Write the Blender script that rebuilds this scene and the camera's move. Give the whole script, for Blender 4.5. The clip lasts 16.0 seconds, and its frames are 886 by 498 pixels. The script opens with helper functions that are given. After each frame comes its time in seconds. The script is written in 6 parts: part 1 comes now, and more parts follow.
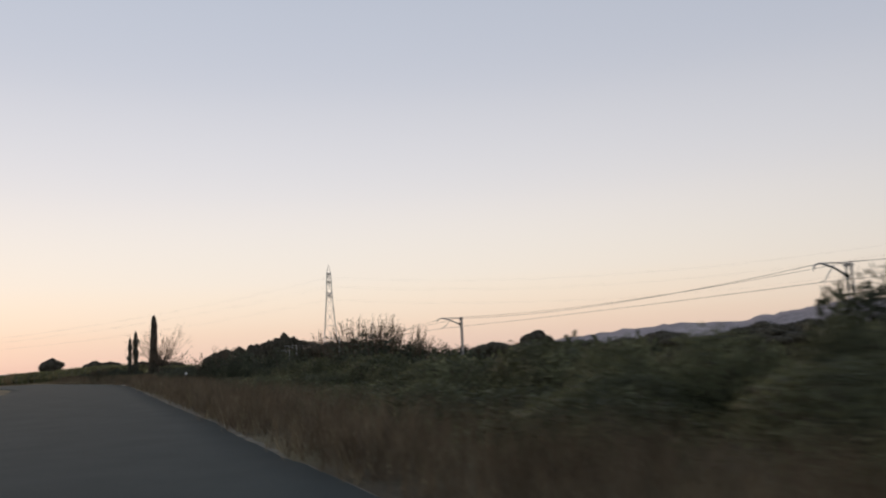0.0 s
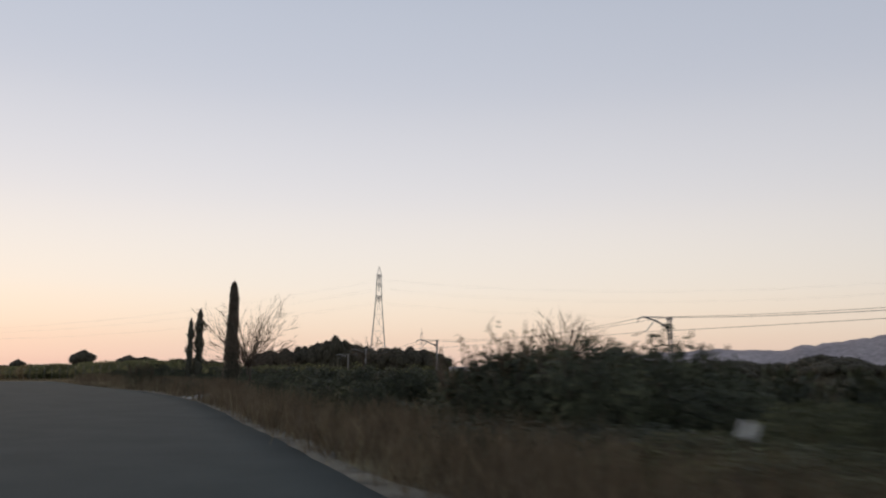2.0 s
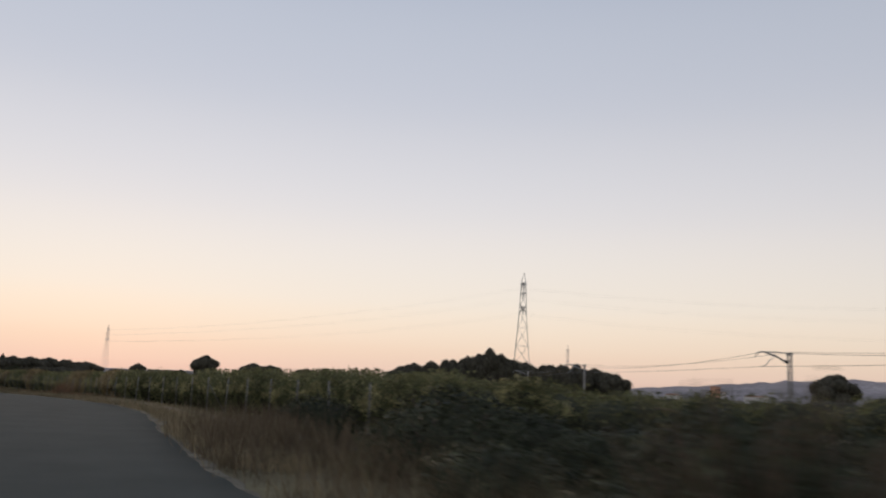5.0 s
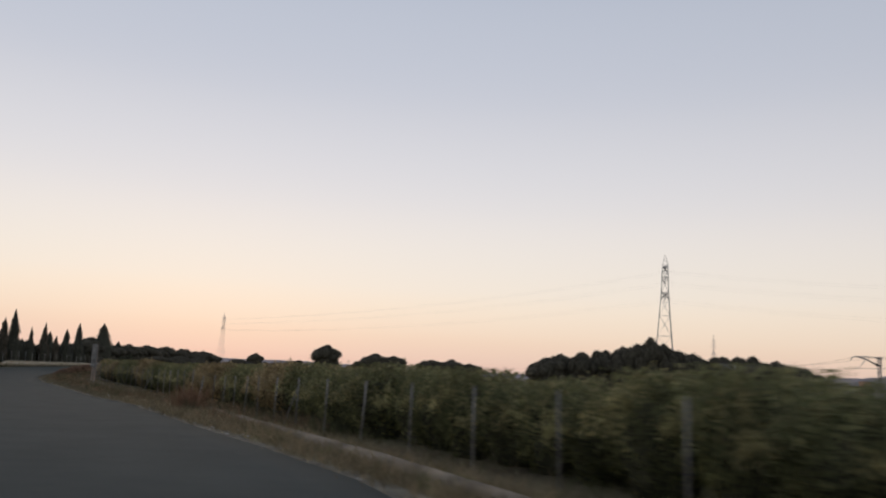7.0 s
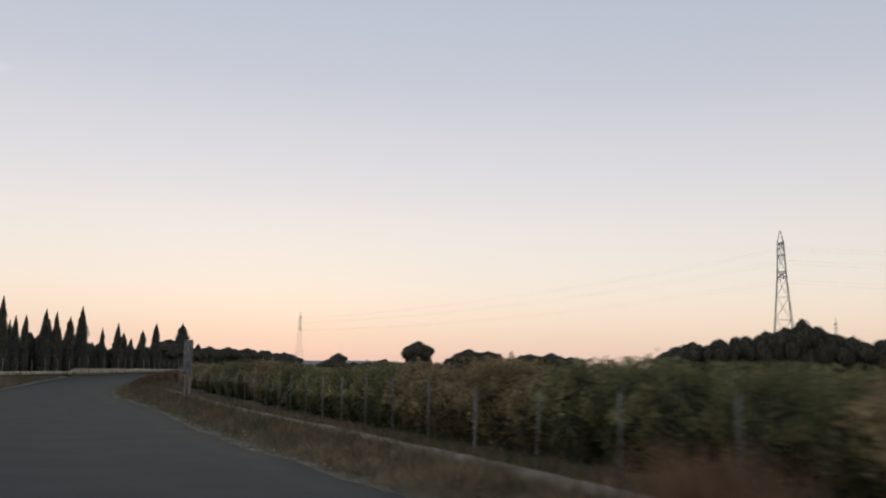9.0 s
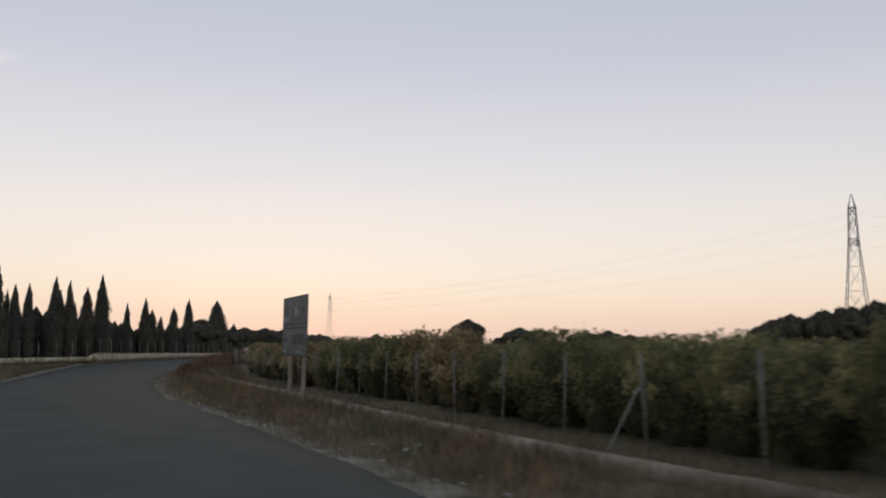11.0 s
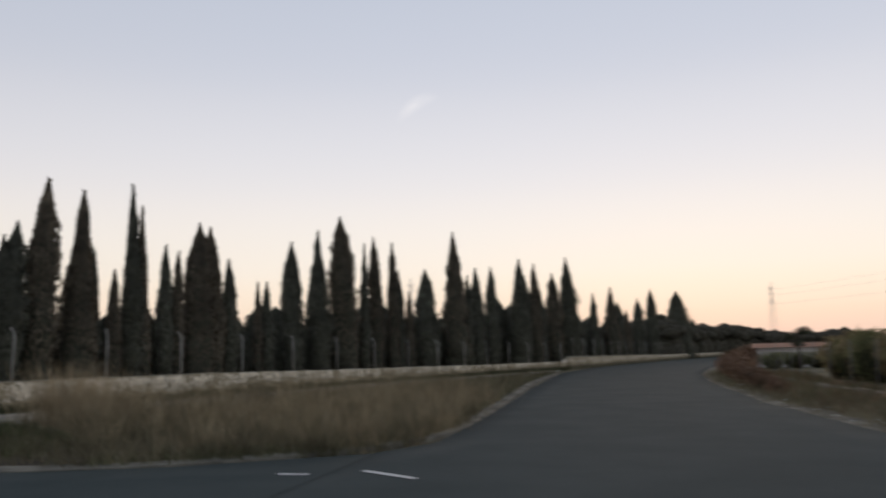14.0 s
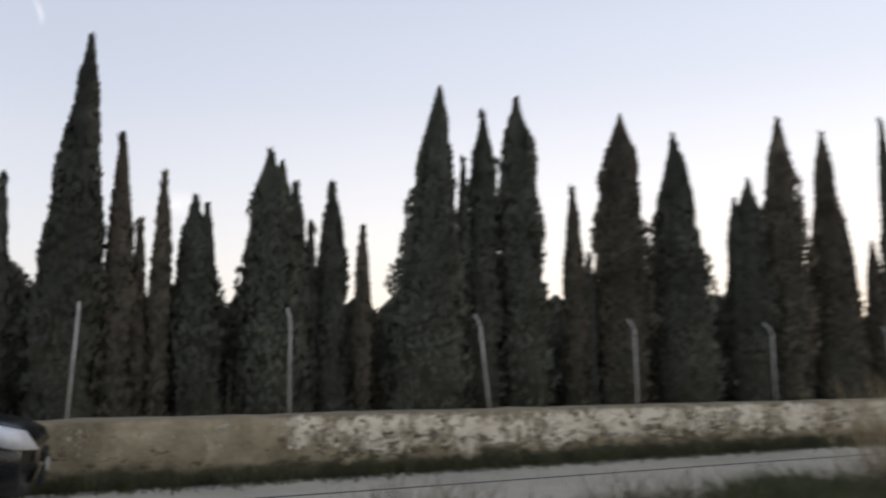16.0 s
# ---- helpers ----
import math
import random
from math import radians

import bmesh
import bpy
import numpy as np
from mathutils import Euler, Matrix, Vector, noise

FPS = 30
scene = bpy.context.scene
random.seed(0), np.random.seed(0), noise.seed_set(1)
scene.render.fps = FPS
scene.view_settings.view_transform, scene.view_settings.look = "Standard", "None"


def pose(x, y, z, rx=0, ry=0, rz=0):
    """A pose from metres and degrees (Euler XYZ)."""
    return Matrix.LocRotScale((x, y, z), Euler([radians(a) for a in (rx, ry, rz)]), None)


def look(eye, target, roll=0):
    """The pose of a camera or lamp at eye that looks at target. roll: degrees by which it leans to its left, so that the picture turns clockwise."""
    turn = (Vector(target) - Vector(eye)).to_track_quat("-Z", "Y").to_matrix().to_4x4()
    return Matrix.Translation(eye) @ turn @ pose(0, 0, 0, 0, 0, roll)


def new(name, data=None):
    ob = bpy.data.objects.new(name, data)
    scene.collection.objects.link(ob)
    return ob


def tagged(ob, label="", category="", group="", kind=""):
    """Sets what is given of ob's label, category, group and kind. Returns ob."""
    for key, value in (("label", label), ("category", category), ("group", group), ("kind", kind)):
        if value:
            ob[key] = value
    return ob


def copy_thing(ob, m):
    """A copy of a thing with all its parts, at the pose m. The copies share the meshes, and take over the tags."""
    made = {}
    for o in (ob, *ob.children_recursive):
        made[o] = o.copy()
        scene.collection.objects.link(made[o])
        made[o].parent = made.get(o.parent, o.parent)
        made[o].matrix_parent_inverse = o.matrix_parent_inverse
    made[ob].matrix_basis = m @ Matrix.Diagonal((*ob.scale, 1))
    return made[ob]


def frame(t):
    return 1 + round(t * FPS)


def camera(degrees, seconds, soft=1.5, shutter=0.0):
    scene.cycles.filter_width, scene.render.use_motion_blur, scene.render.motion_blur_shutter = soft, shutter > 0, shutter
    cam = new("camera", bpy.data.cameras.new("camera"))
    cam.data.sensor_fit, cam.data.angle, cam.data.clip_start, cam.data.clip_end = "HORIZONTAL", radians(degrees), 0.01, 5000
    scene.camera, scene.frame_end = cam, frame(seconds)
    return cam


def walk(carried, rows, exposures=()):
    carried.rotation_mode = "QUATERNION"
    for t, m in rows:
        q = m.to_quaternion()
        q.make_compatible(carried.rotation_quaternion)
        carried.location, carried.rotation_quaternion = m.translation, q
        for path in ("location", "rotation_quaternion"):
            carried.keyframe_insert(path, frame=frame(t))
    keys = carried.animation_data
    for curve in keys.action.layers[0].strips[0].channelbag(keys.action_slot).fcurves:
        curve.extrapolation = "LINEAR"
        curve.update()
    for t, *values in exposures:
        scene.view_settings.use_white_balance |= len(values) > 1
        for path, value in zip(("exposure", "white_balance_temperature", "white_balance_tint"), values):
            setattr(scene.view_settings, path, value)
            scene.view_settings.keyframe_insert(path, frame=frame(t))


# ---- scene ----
cam = camera(57.6, 16.0, soft=2.0, shutter=0.4)
PATH = [
    (0, (-4.071, -13.422, 1.168), (-3.209, -11.637, 1.436), -2.86),
    (0.5, (-3.753, -6.404, 1.222), (-2.910, -4.614, 1.508), -1.82),
    (1, (-3.543, 0.622, 1.277), (-2.717, 2.421, 1.562), -1.25),
    (1.5, (-3.445, 7.587, 1.337), (-2.642, 9.395, 1.632), -0.39),
    (2, (-3.289, 14.423, 1.405), (-2.504, 16.238, 1.706), 0.27),
    (2.5, (-3.222, 21.131, 1.472), (-2.463, 22.955, 1.783), 1.23),
    (3, (-3.204, 27.716, 1.540), (-2.478, 29.551, 1.867), 1.48),
    (3.5, (-3.269, 34.347, 1.595), (-2.579, 36.199, 1.898), 1.05),
    (4, (-3.194, 41.045, 1.642), (-2.557, 42.912, 1.976), 2.11),
    (4.6, (-3.371, 49.323, 1.712), (-2.797, 51.209, 2.049), 2.44),
    (5.2, (-3.941, 57.845, 1.782), (-3.441, 59.752, 2.120), 2.66),
    (5.8, (-4.941, 66.133, 1.832), (-4.519, 68.059, 2.167), 2.74),
    (6.5, (-6.707, 74.874, 1.834), (-6.366, 76.818, 2.158), 2.60),
    (7, (-8.147, 80.629, 1.826), (-7.858, 82.584, 2.131), 3.01),
    (7.5, (-9.717, 86.312, 1.778), (-9.478, 88.274, 2.081), 2.20),
    (8, (-11.293, 91.982, 1.708), (-11.087, 93.952, 1.985), 1.14),
    (8.5, (-12.958, 97.424, 1.638), (-12.784, 99.397, 1.917), 1.50),
    (9, (-14.858, 102.597, 1.559), (-14.712, 104.570, 1.850), 1.28),
    (9.6, (-17.020, 108.836, 1.456), (-16.891, 110.811, 1.744), 1.25),
    (10.2, (-19.171, 114.717, 1.335), (-19.040, 116.694, 1.607), 1.01),
    (10.9, (-21.559, 120.926, 1.193), (-21.438, 122.907, 1.442), 0.51),
    (11.5, (-23.409, 125.518, 1.089), (-23.335, 127.502, 1.327), -0.04),
    (12, (-24.855, 129.247, 1.003), (-24.808, 131.233, 1.235), -0.70),
    (12.5, (-26.292, 132.519, 0.936), (-26.345, 134.504, 1.173), -1.04),
    (13, (-27.866, 135.321, 0.911), (-28.119, 137.292, 1.142), -1.38),
    (13.5, (-29.595, 137.601, 0.902), (-30.119, 139.516, 1.140), -1.17),
    (14, (-31.528, 139.406, 0.909), (-32.363, 141.204, 1.171), -1.39),
    (14.5, (-33.414, 140.661, 0.926), (-34.540, 142.290, 1.209), -1.02),
    (15, (-35.126, 141.468, 0.940), (-36.516, 142.876, 1.229), -1.07),
    (15.5, (-36.626, 141.825, 0.945), (-38.255, 142.938, 1.276), -0.77),
    (16, (-38.092, 141.840, 0.940), (-39.896, 142.642, 1.260), -0.51),
]
SIZE = 1.15                                    # metres to one unit of the plan
walk(cam, [(t, look(Vector(eye) * SIZE, Vector(target) * SIZE, roll)) for t, eye, target, roll in PATH],
     [(0, 0.06), (4.0, 0.05), (6.5, 0.02), (9.0, 0.04), (11.5, 0.07), (13.0, 0.10), (14.0, 0.16), (14.5, 0.24), (15.0, 0.38), (16.0, 0.60)])

# ---- sky and light ----
WARM = 8.0                                     # bearing of the evening glow, degrees left of +y
wd = (-math.sin(radians(WARM)), math.cos(radians(WARM)))

world = bpy.data.worlds.new("evening_sky")
scene.world = world
world.use_nodes = True
wn, wl = world.node_tree.nodes, world.node_tree.links
wn.clear()


def wnode(kind, **sets):
    n = wn.new(kind)
    for k, v in sets.items():
        n.inputs[k].default_value = v
    return n


def ramp(nodes, stops, mode="LINEAR"):
    n = nodes.new("ShaderNodeValToRGB")
    n.color_ramp.interpolation = mode
    e = n.color_ramp.elements
    while len(e) < len(stops):
        e.new(0.5)
    for el, (p, c) in zip(e, stops):
        el.position, el.color = p, (*c, 1)
    return n


tc = wn.new("ShaderNodeTexCoord")
sep = wn.new("ShaderNodeSeparateXYZ")
wl.new(tc.outputs["Generated"], sep.inputs[0])
warm_sky = ramp(wn, [(0.0, (0.72, 0.52, 0.44)), (0.015, (0.78, 0.57, 0.47)), (0.05, (0.865, 0.69, 0.55)), (0.10, (0.87, 0.775, 0.675)),
                     (0.20, (0.755, 0.725, 0.725)), (0.32, (0.585, 0.60, 0.665)), (0.45, (0.465, 0.505, 0.60)), (1.0, (0.36, 0.41, 0.53))], "CARDINAL")
cool_sky = ramp(wn, [(0.0, (0.74, 0.665, 0.565)), (0.06, (0.755, 0.71, 0.655)), (0.15, (0.69, 0.695, 0.72)), (0.30, (0.56, 0.595, 0.685)),
                     (0.45, (0.46, 0.505, 0.615)), (1.0, (0.36, 0.41, 0.53))], "CARDINAL")
for r in (warm_sky, cool_sky):
    wl.new(sep.outputs["Z"], r.inputs["Fac"])
dot = wn.new("ShaderNodeVectorMath")
dot.operation = "DOT_PRODUCT"
dot.inputs[1].default_value = (wd[0], wd[1], 0)
wl.new(tc.outputs["Generated"], dot.inputs[0])
span = wnode("ShaderNodeMapRange", **{"From Min": -0.1, "From Max": 0.75})
span.interpolation_type = "SMOOTHSTEP"
wl.new(dot.outputs["Value"], span.inputs["Value"])
mixs = wn.new("ShaderNodeMixRGB")
wl.new(span.outputs[0], mixs.inputs["Fac"])
wl.new(cool_sky.outputs[0], mixs.inputs["Color1"])
wl.new(warm_sky.outputs[0], mixs.inputs["Color2"])
# the sky is brightest over the place where the sun went down and dims to both sides of it
flat_way = wn.new("ShaderNodeCombineXYZ")
wl.new(sep.outputs["X"], flat_way.inputs["X"])
wl.new(sep.outputs["Y"], flat_way.inputs["Y"])
unit_way = wn.new("ShaderNodeVectorMath")
unit_way.operation = "NORMALIZE"
wl.new(flat_way.outputs[0], unit_way.inputs[0])
glow = wn.new("ShaderNodeVectorMath")
glow.operation = "DOT_PRODUCT"
glow.inputs[1].default_value = (wd[0], wd[1], 0)
wl.new(unit_way.outputs[0], glow.inputs[0])
fade = wnode("ShaderNodeMapRange", **{"From Min": 0.1, "From Max": 1.0, "To Min": 0.80, "To Max": 1.01})
wl.new(glow.outputs["Value"], fade.inputs["Value"])
bg = wnode("ShaderNodeBackground", Strength=1.0)
wl.new(fade.outputs[0], bg.inputs["Strength"])
wl.new(mixs.outputs[0], bg.inputs["Color"])
nish = wn.new("ShaderNodeTexSky")
nish.sky_type = "NISHITA"
nish.sun_disc = False
nish.sun_elevation = radians(1.5)
nish.sun_rotation = radians(-WARM)
bg2 = wnode("ShaderNodeBackground", Strength=0.004)
wl.new(nish.outputs[0], bg2.inputs["Color"])
adds = wn.new("ShaderNodeAddShader")
wl.new(bg.outputs[0], adds.inputs[0])
wl.new(bg2.outputs[0], adds.inputs[1])
wout = wn.new("ShaderNodeOutputWorld")
wl.new(adds.outputs[0], wout.inputs["Surface"])

sun_data = bpy.data.lights.new("sun", "SUN")
sun_data.energy, sun_data.angle, sun_data.color = 0.6, radians(30), (1.0, 0.72, 0.5)
sun = new("sun", sun_data)
sun.matrix_world = look((0, 0, 50), (-wd[0] * 100, -wd[1] * 100, 50 - 100 * math.tan(radians(8))))


# ---- materials ----
def mat(name, base, rough=0.8, scale=4.0, amount=0.35, fine=60.0, bump=0.3, spec=0.3, metal=0.0, obj_random=0.0, translucent=0.0, coord="Object", second=None, dist=0.02):
    """Noise of two scales in the colour, fine relief, and a shift from piece to piece."""
    m = bpy.data.materials.new(name)
    m.use_nodes = True
    n, l = m.node_tree.nodes, m.node_tree.links
    b = n["Principled BSDF"]
    b.inputs["Roughness"].default_value = rough
    b.inputs["Metallic"].default_value = metal
    b.inputs["Specular IOR Level"].default_value = spec
    co = n.new("ShaderNodeTexCoord")
    n1 = n.new("ShaderNodeTexNoise")
    n1.inputs["Scale"].default_value, n1.inputs["Detail"].default_value = scale, 4
    n2 = n.new("ShaderNodeTexNoise")
    n2.inputs["Scale"].default_value, n2.inputs["Detail"].default_value = fine, 3
    for q in (n1, n2):
        l.new(co.outputs[coord], q.inputs["Vector"])
    dark = tuple(c * (1 - amount) for c in base)
    light = tuple(min(1, c * (1 + amount)) for c in (second or base))
    r1 = ramp(n, [(0.3, dark), (0.7, light)])
    l.new(n1.outputs["Fac"], r1.inputs["Fac"])
    mx = n.new("ShaderNodeMixRGB")
    mx.blend_type = "OVERLAY"
    mx.inputs["Fac"].default_value = 0.5
    l.new(r1.outputs[0], mx.inputs["Color1"])
    l.new(n2.outputs["Fac"], mx.inputs["Color2"])
    last = mx.outputs[0]
    if obj_random:
        oi = n.new("ShaderNodeObjectInfo")
        hsv = n.new("ShaderNodeHueSaturation")
        mr = n.new("ShaderNodeMapRange")
        mr.inputs["To Min"].default_value, mr.inputs["To Max"].default_value = 1 - obj_random, 1 + obj_random
        l.new(oi.outputs["Random"], mr.inputs["Value"])
        l.new(mr.outputs[0], hsv.inputs["Value"])
        l.new(last, hsv.inputs["Color"])
        last = hsv.outputs[0]
    l.new(last, b.inputs["Base Color"])
    if bump:
        bp = n.new("ShaderNodeBump")
        bp.inputs["Strength"].default_value, bp.inputs["Distance"].default_value = bump, dist
        l.new(n2.outputs["Fac"], bp.inputs["Height"])
        l.new(bp.outputs[0], b.inputs["Normal"])
    if translucent:
        tr = n.new("ShaderNodeBsdfTranslucent")
        l.new(last, tr.inputs["Color"])
        ms = n.new("ShaderNodeMixShader")
        ms.inputs["Fac"].default_value = translucent
        l.new(b.outputs[0], ms.inputs[1])
        l.new(tr.outputs[0], ms.inputs[2])
        l.new(ms.outputs[0], n["Material Output"].inputs["Surface"])
    return m


def leaf_mat(name, base, second, translucent=0.25, spread=0.5, obj_random=0.2):
    """Foliage whose every leaf differs a little from the next."""
    m = bpy.data.materials.new(name)
    m.use_nodes = True
    n, l = m.node_tree.nodes, m.node_tree.links
    b = n["Principled BSDF"]
    b.inputs["Roughness"].default_value = 0.6
    b.inputs["Specular IOR Level"].default_value = 0.25
    geo = n.new("ShaderNodeNewGeometry")
    r = ramp(n, [(0.0, tuple(c * (1 - spread) for c in base)), (0.55, base), (1.0, second)])
    co = n.new("ShaderNodeTexCoord")
    clump = n.new("ShaderNodeTexNoise")
    clump.inputs["Scale"].default_value, clump.inputs["Detail"].default_value = 3.4, 3
    l.new(co.outputs["Object"], clump.inputs["Vector"])
    even = n.new("ShaderNodeMapRange")
    even.inputs["From Min"].default_value, even.inputs["From Max"].default_value = 0.32, 0.68
    l.new(clump.outputs["Fac"], even.inputs["Value"])
    pick = n.new("ShaderNodeMix")
    pick.inputs["Factor"].default_value = 0.6
    l.new(geo.outputs["Random Per Island"], pick.inputs["A"])
    l.new(even.outputs[0], pick.inputs["B"])
    l.new(pick.outputs[0], r.inputs["Fac"])
    nz = n.new("ShaderNodeTexNoise")
    nz.inputs["Scale"].default_value = 1.7
    l.new(co.outputs["Object"], nz.inputs["Vector"])
    mr0 = n.new("ShaderNodeMapRange")
    mr0.inputs["From Min"].default_value, mr0.inputs["From Max"].default_value = 0.3, 0.7
    mr0.inputs["To Min"].default_value, mr0.inputs["To Max"].default_value = 0.65, 1.35
    l.new(nz.outputs["Fac"], mr0.inputs["Value"])
    oi = n.new("ShaderNodeObjectInfo")
    mr = n.new("ShaderNodeMapRange")
    mr.inputs["To Min"].default_value, mr.inputs["To Max"].default_value = 1 - obj_random, 1 + obj_random
    l.new(oi.outputs["Random"], mr.inputs["Value"])
    mul = n.new("ShaderNodeMath")
    mul.operation = "MULTIPLY"
    l.new(mr.outputs[0], mul.inputs[0])
    l.new(mr0.outputs[0], mul.inputs[1])
    hsv = n.new("ShaderNodeHueSaturation")
    l.new(mul.outputs[0], hsv.inputs["Value"])
    l.new(r.outputs[0], hsv.inputs["Color"])
    l.new(hsv.outputs[0], b.inputs["Base Color"])
    tr = n.new("ShaderNodeBsdfTranslucent")
    l.new(hsv.outputs[0], tr.inputs["Color"])
    ms = n.new("ShaderNodeMixShader")
    ms.inputs["Fac"].default_value = translucent
    l.new(b.outputs[0], ms.inputs[1])
    l.new(tr.outputs[0], ms.inputs[2])
    l.new(ms.outputs[0], n["Material Output"].inputs["Surface"])
    return m


ASPHALT = mat("worn_asphalt", (0.042, 0.055, 0.054), 0.95, 0.9, 0.06, 90, 0.4, 0.08, second=(0.049, 0.061, 0.059), dist=0.008)
LANE = mat("pale_old_asphalt", (0.39, 0.355, 0.285), 0.9, 0.6, 0.2, 80, 0.5, 0.3, dist=0.01)
GRAVEL = mat("gravel_shoulder", (0.145, 0.135, 0.105), 0.95, 1.8, 0.55, 45, 0.9, 0.2, dist=0.03)
SOIL = mat("dry_soil", (0.105, 0.086, 0.058), 0.95, 0.25, 0.45, 9, 0.7, 0.15, second=(0.12, 0.108, 0.062), dist=0.05)
KERB = mat("old_concrete", (0.205, 0.172, 0.132), 0.95, 1.1, 0.5, 22, 0.9, 0.15)
POSTC = mat("weathered_concrete_post", (0.25, 0.235, 0.215), 0.85, 3, 0.25, 60, 0.3, 0.2, obj_random=0.2)
POSTP = mat("pale_concrete_post", (0.46, 0.44, 0.40), 0.85, 3, 0.25, 60, 0.3, 0.2, obj_random=0.2)
STEEL = mat("galvanised_steel", (0.28, 0.28, 0.28), 0.45, 5, 0.2, 60, 0.1, 0.5, metal=0.7)
PYLON = mat("grey_lattice_steel", (0.45, 0.43, 0.415), 0.6, 0.5, 0.15, 5, 0.0, 0.4, metal=0.3)
# lattice steel of far pylons, with haze painted in as a paler colour
HAZY = mat("hazed_lattice_steel", (0.62, 0.57, 0.55), 0.7, 0.5, 0.1, 5, 0.0, 0.3)
WIRE = mat("cable", (0.10, 0.10, 0.105), 0.6, 1, 0.1, 5, 0.0, 0.3)
BARK = mat("grey_bark", (0.095, 0.076, 0.058), 0.9, 6, 0.35, 60, 0.6, 0.2)
TWIG = mat("bare_twigs", (0.115, 0.085, 0.06), 0.85, 4, 0.3, 60, 0.0, 0.2)
PAINT = mat("worn_white_paint", (0.55, 0.55, 0.52), 0.7, 8, 0.25, 80, 0.2, 0.3)
STONEW = mat("pale_rubble", (0.42, 0.41, 0.38), 0.9, 3, 0.3, 30, 0.5, 0.2, obj_random=0.25)
LITTER = mat("scattered_paper", (0.45, 0.43, 0.40), 0.7, 8, 0.2, 50, 0.1, 0.3)
# the haze before the mountains is mixed into their lilac colour
HILL = mat("hazed_far_hill", (0.27, 0.245, 0.25), 1.0, 0.004, 0.14, 0.05, 0.0, 0.0, second=(0.33, 0.295, 0.29))
HOUSEW = mat("whitewashed_wall", (0.62, 0.58, 0.54), 0.85, 0.6, 0.12, 20, 0.2, 0.2)
TOWER = mat("terracotta_render", (0.62, 0.33, 0.22), 0.85, 0.5, 0.12, 20, 0.2, 0.2)
TILE = mat("clay_roof", (0.30, 0.16, 0.10), 0.85, 1.0, 0.25, 20, 0.3, 0.2)
DARKGLASS = mat("dark_window_glass", (0.03, 0.035, 0.04), 0.12, 1, 0.1, 5, 0.0, 0.5)

# twigs and old leaves inside crowns, coloured darker to hold the inner shade
INNER = mat("shaded_inner_foliage", (0.060, 0.060, 0.038), 0.9, 5.0, 0.5, 40, 0.8, 0.1, dist=0.05)
# inner twigs of the cypresses, with the crown's shade in the colour
CYPIN = mat("shaded_inner_cypress", (0.066, 0.065, 0.047), 0.9, 5.0, 0.35, 40, 0.6, 0.1, dist=0.04)
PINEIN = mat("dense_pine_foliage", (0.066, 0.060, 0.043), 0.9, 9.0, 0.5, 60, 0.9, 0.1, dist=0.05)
CYP = leaf_mat("cypress_foliage", (0.108, 0.110, 0.083), (0.142, 0.143, 0.107), 0.25, 0.18)
CYPB = leaf_mat("brown_cypress_foliage", (0.144, 0.120, 0.085), (0.185, 0.153, 0.107), 0.25, 0.18)
ORANGE_LEAF = leaf_mat("citrus_leaves", (0.165, 0.170, 0.080), (0.34, 0.325, 0.155), 0.6, 0.2)
# young leaves whose pale colour carries the sky light on crown tops
LIT_SHOOT = leaf_mat("skylit_young_citrus_leaves", (0.32, 0.29, 0.138), (0.50, 0.435, 0.215), 0.6, 0.15)
LIT_SHOOTY = leaf_mat("skylit_tan_young_citrus_leaves", (0.40, 0.31, 0.165), (0.66, 0.52, 0.29), 0.5, 0.25)
ORANGE_DRY = leaf_mat("yellowed_citrus_leaves", (0.25, 0.186, 0.094), (0.52, 0.40, 0.195), 0.55, 0.4)
OLIVE = leaf_mat("olive_green_bush_leaves", (0.125, 0.134, 0.072), (0.21, 0.21, 0.115), 0.45, 0.3)
SHRUB = leaf_mat("dark_shrub_leaves", (0.068, 0.076, 0.046), (0.125, 0.130, 0.072), 0.3, 0.3)
PINE = leaf_mat("pine_needles", (0.066, 0.060, 0.042), (0.105, 0.093, 0.062), 0.2)
FIG = leaf_mat("sparse_pale_leaves", (0.075, 0.075, 0.035), (0.13, 0.12, 0.06), 0.3)
DRY = leaf_mat("dry_grass", (0.215, 0.178, 0.108), (0.41, 0.345, 0.22), 0.4, 0.4)
DRYD = leaf_mat("dull_brown_grass", (0.135, 0.105, 0.068), (0.235, 0.182, 0.118), 0.35, 0.4)
VERGE = leaf_mat("short_brown_grass", (0.225, 0.182, 0.112), (0.39, 0.31, 0.19), 0.45, 0.4)
DULL = leaf_mat("dull_straw", (0.176, 0.153, 0.096), (0.32, 0.27, 0.17), 0.4, 0.35)
WEED = leaf_mat("dark_green_weeds", (0.066, 0.072, 0.035), (0.135, 0.135, 0.068), 0.3, 0.4)
STALK = leaf_mat("grey_stalks", (0.30, 0.28, 0.22), (0.44, 0.41, 0.33), 0.3, 0.3)
STRAW = leaf_mat("pale_straw", (0.40, 0.32, 0.20), (0.62, 0.50, 0.33), 0.45, 0.35)
REDG = leaf_mat("reddish_dry_grass", (0.25, 0.155, 0.095), (0.42, 0.27, 0.175), 0.45, 0.4)
RUST = leaf_mat("rusty_dry_leaves", (0.22, 0.135, 0.085), (0.37, 0.235, 0.15), 0.45, 0.35)
FRESH = leaf_mat("fresh_green_weeds", (0.088, 0.104, 0.046), (0.150, 0.165, 0.070), 0.4, 0.35)
GREEN = leaf_mat("short_green_grass", (0.098, 0.108, 0.046), (0.175, 0.178, 0.08), 0.35, 0.4)


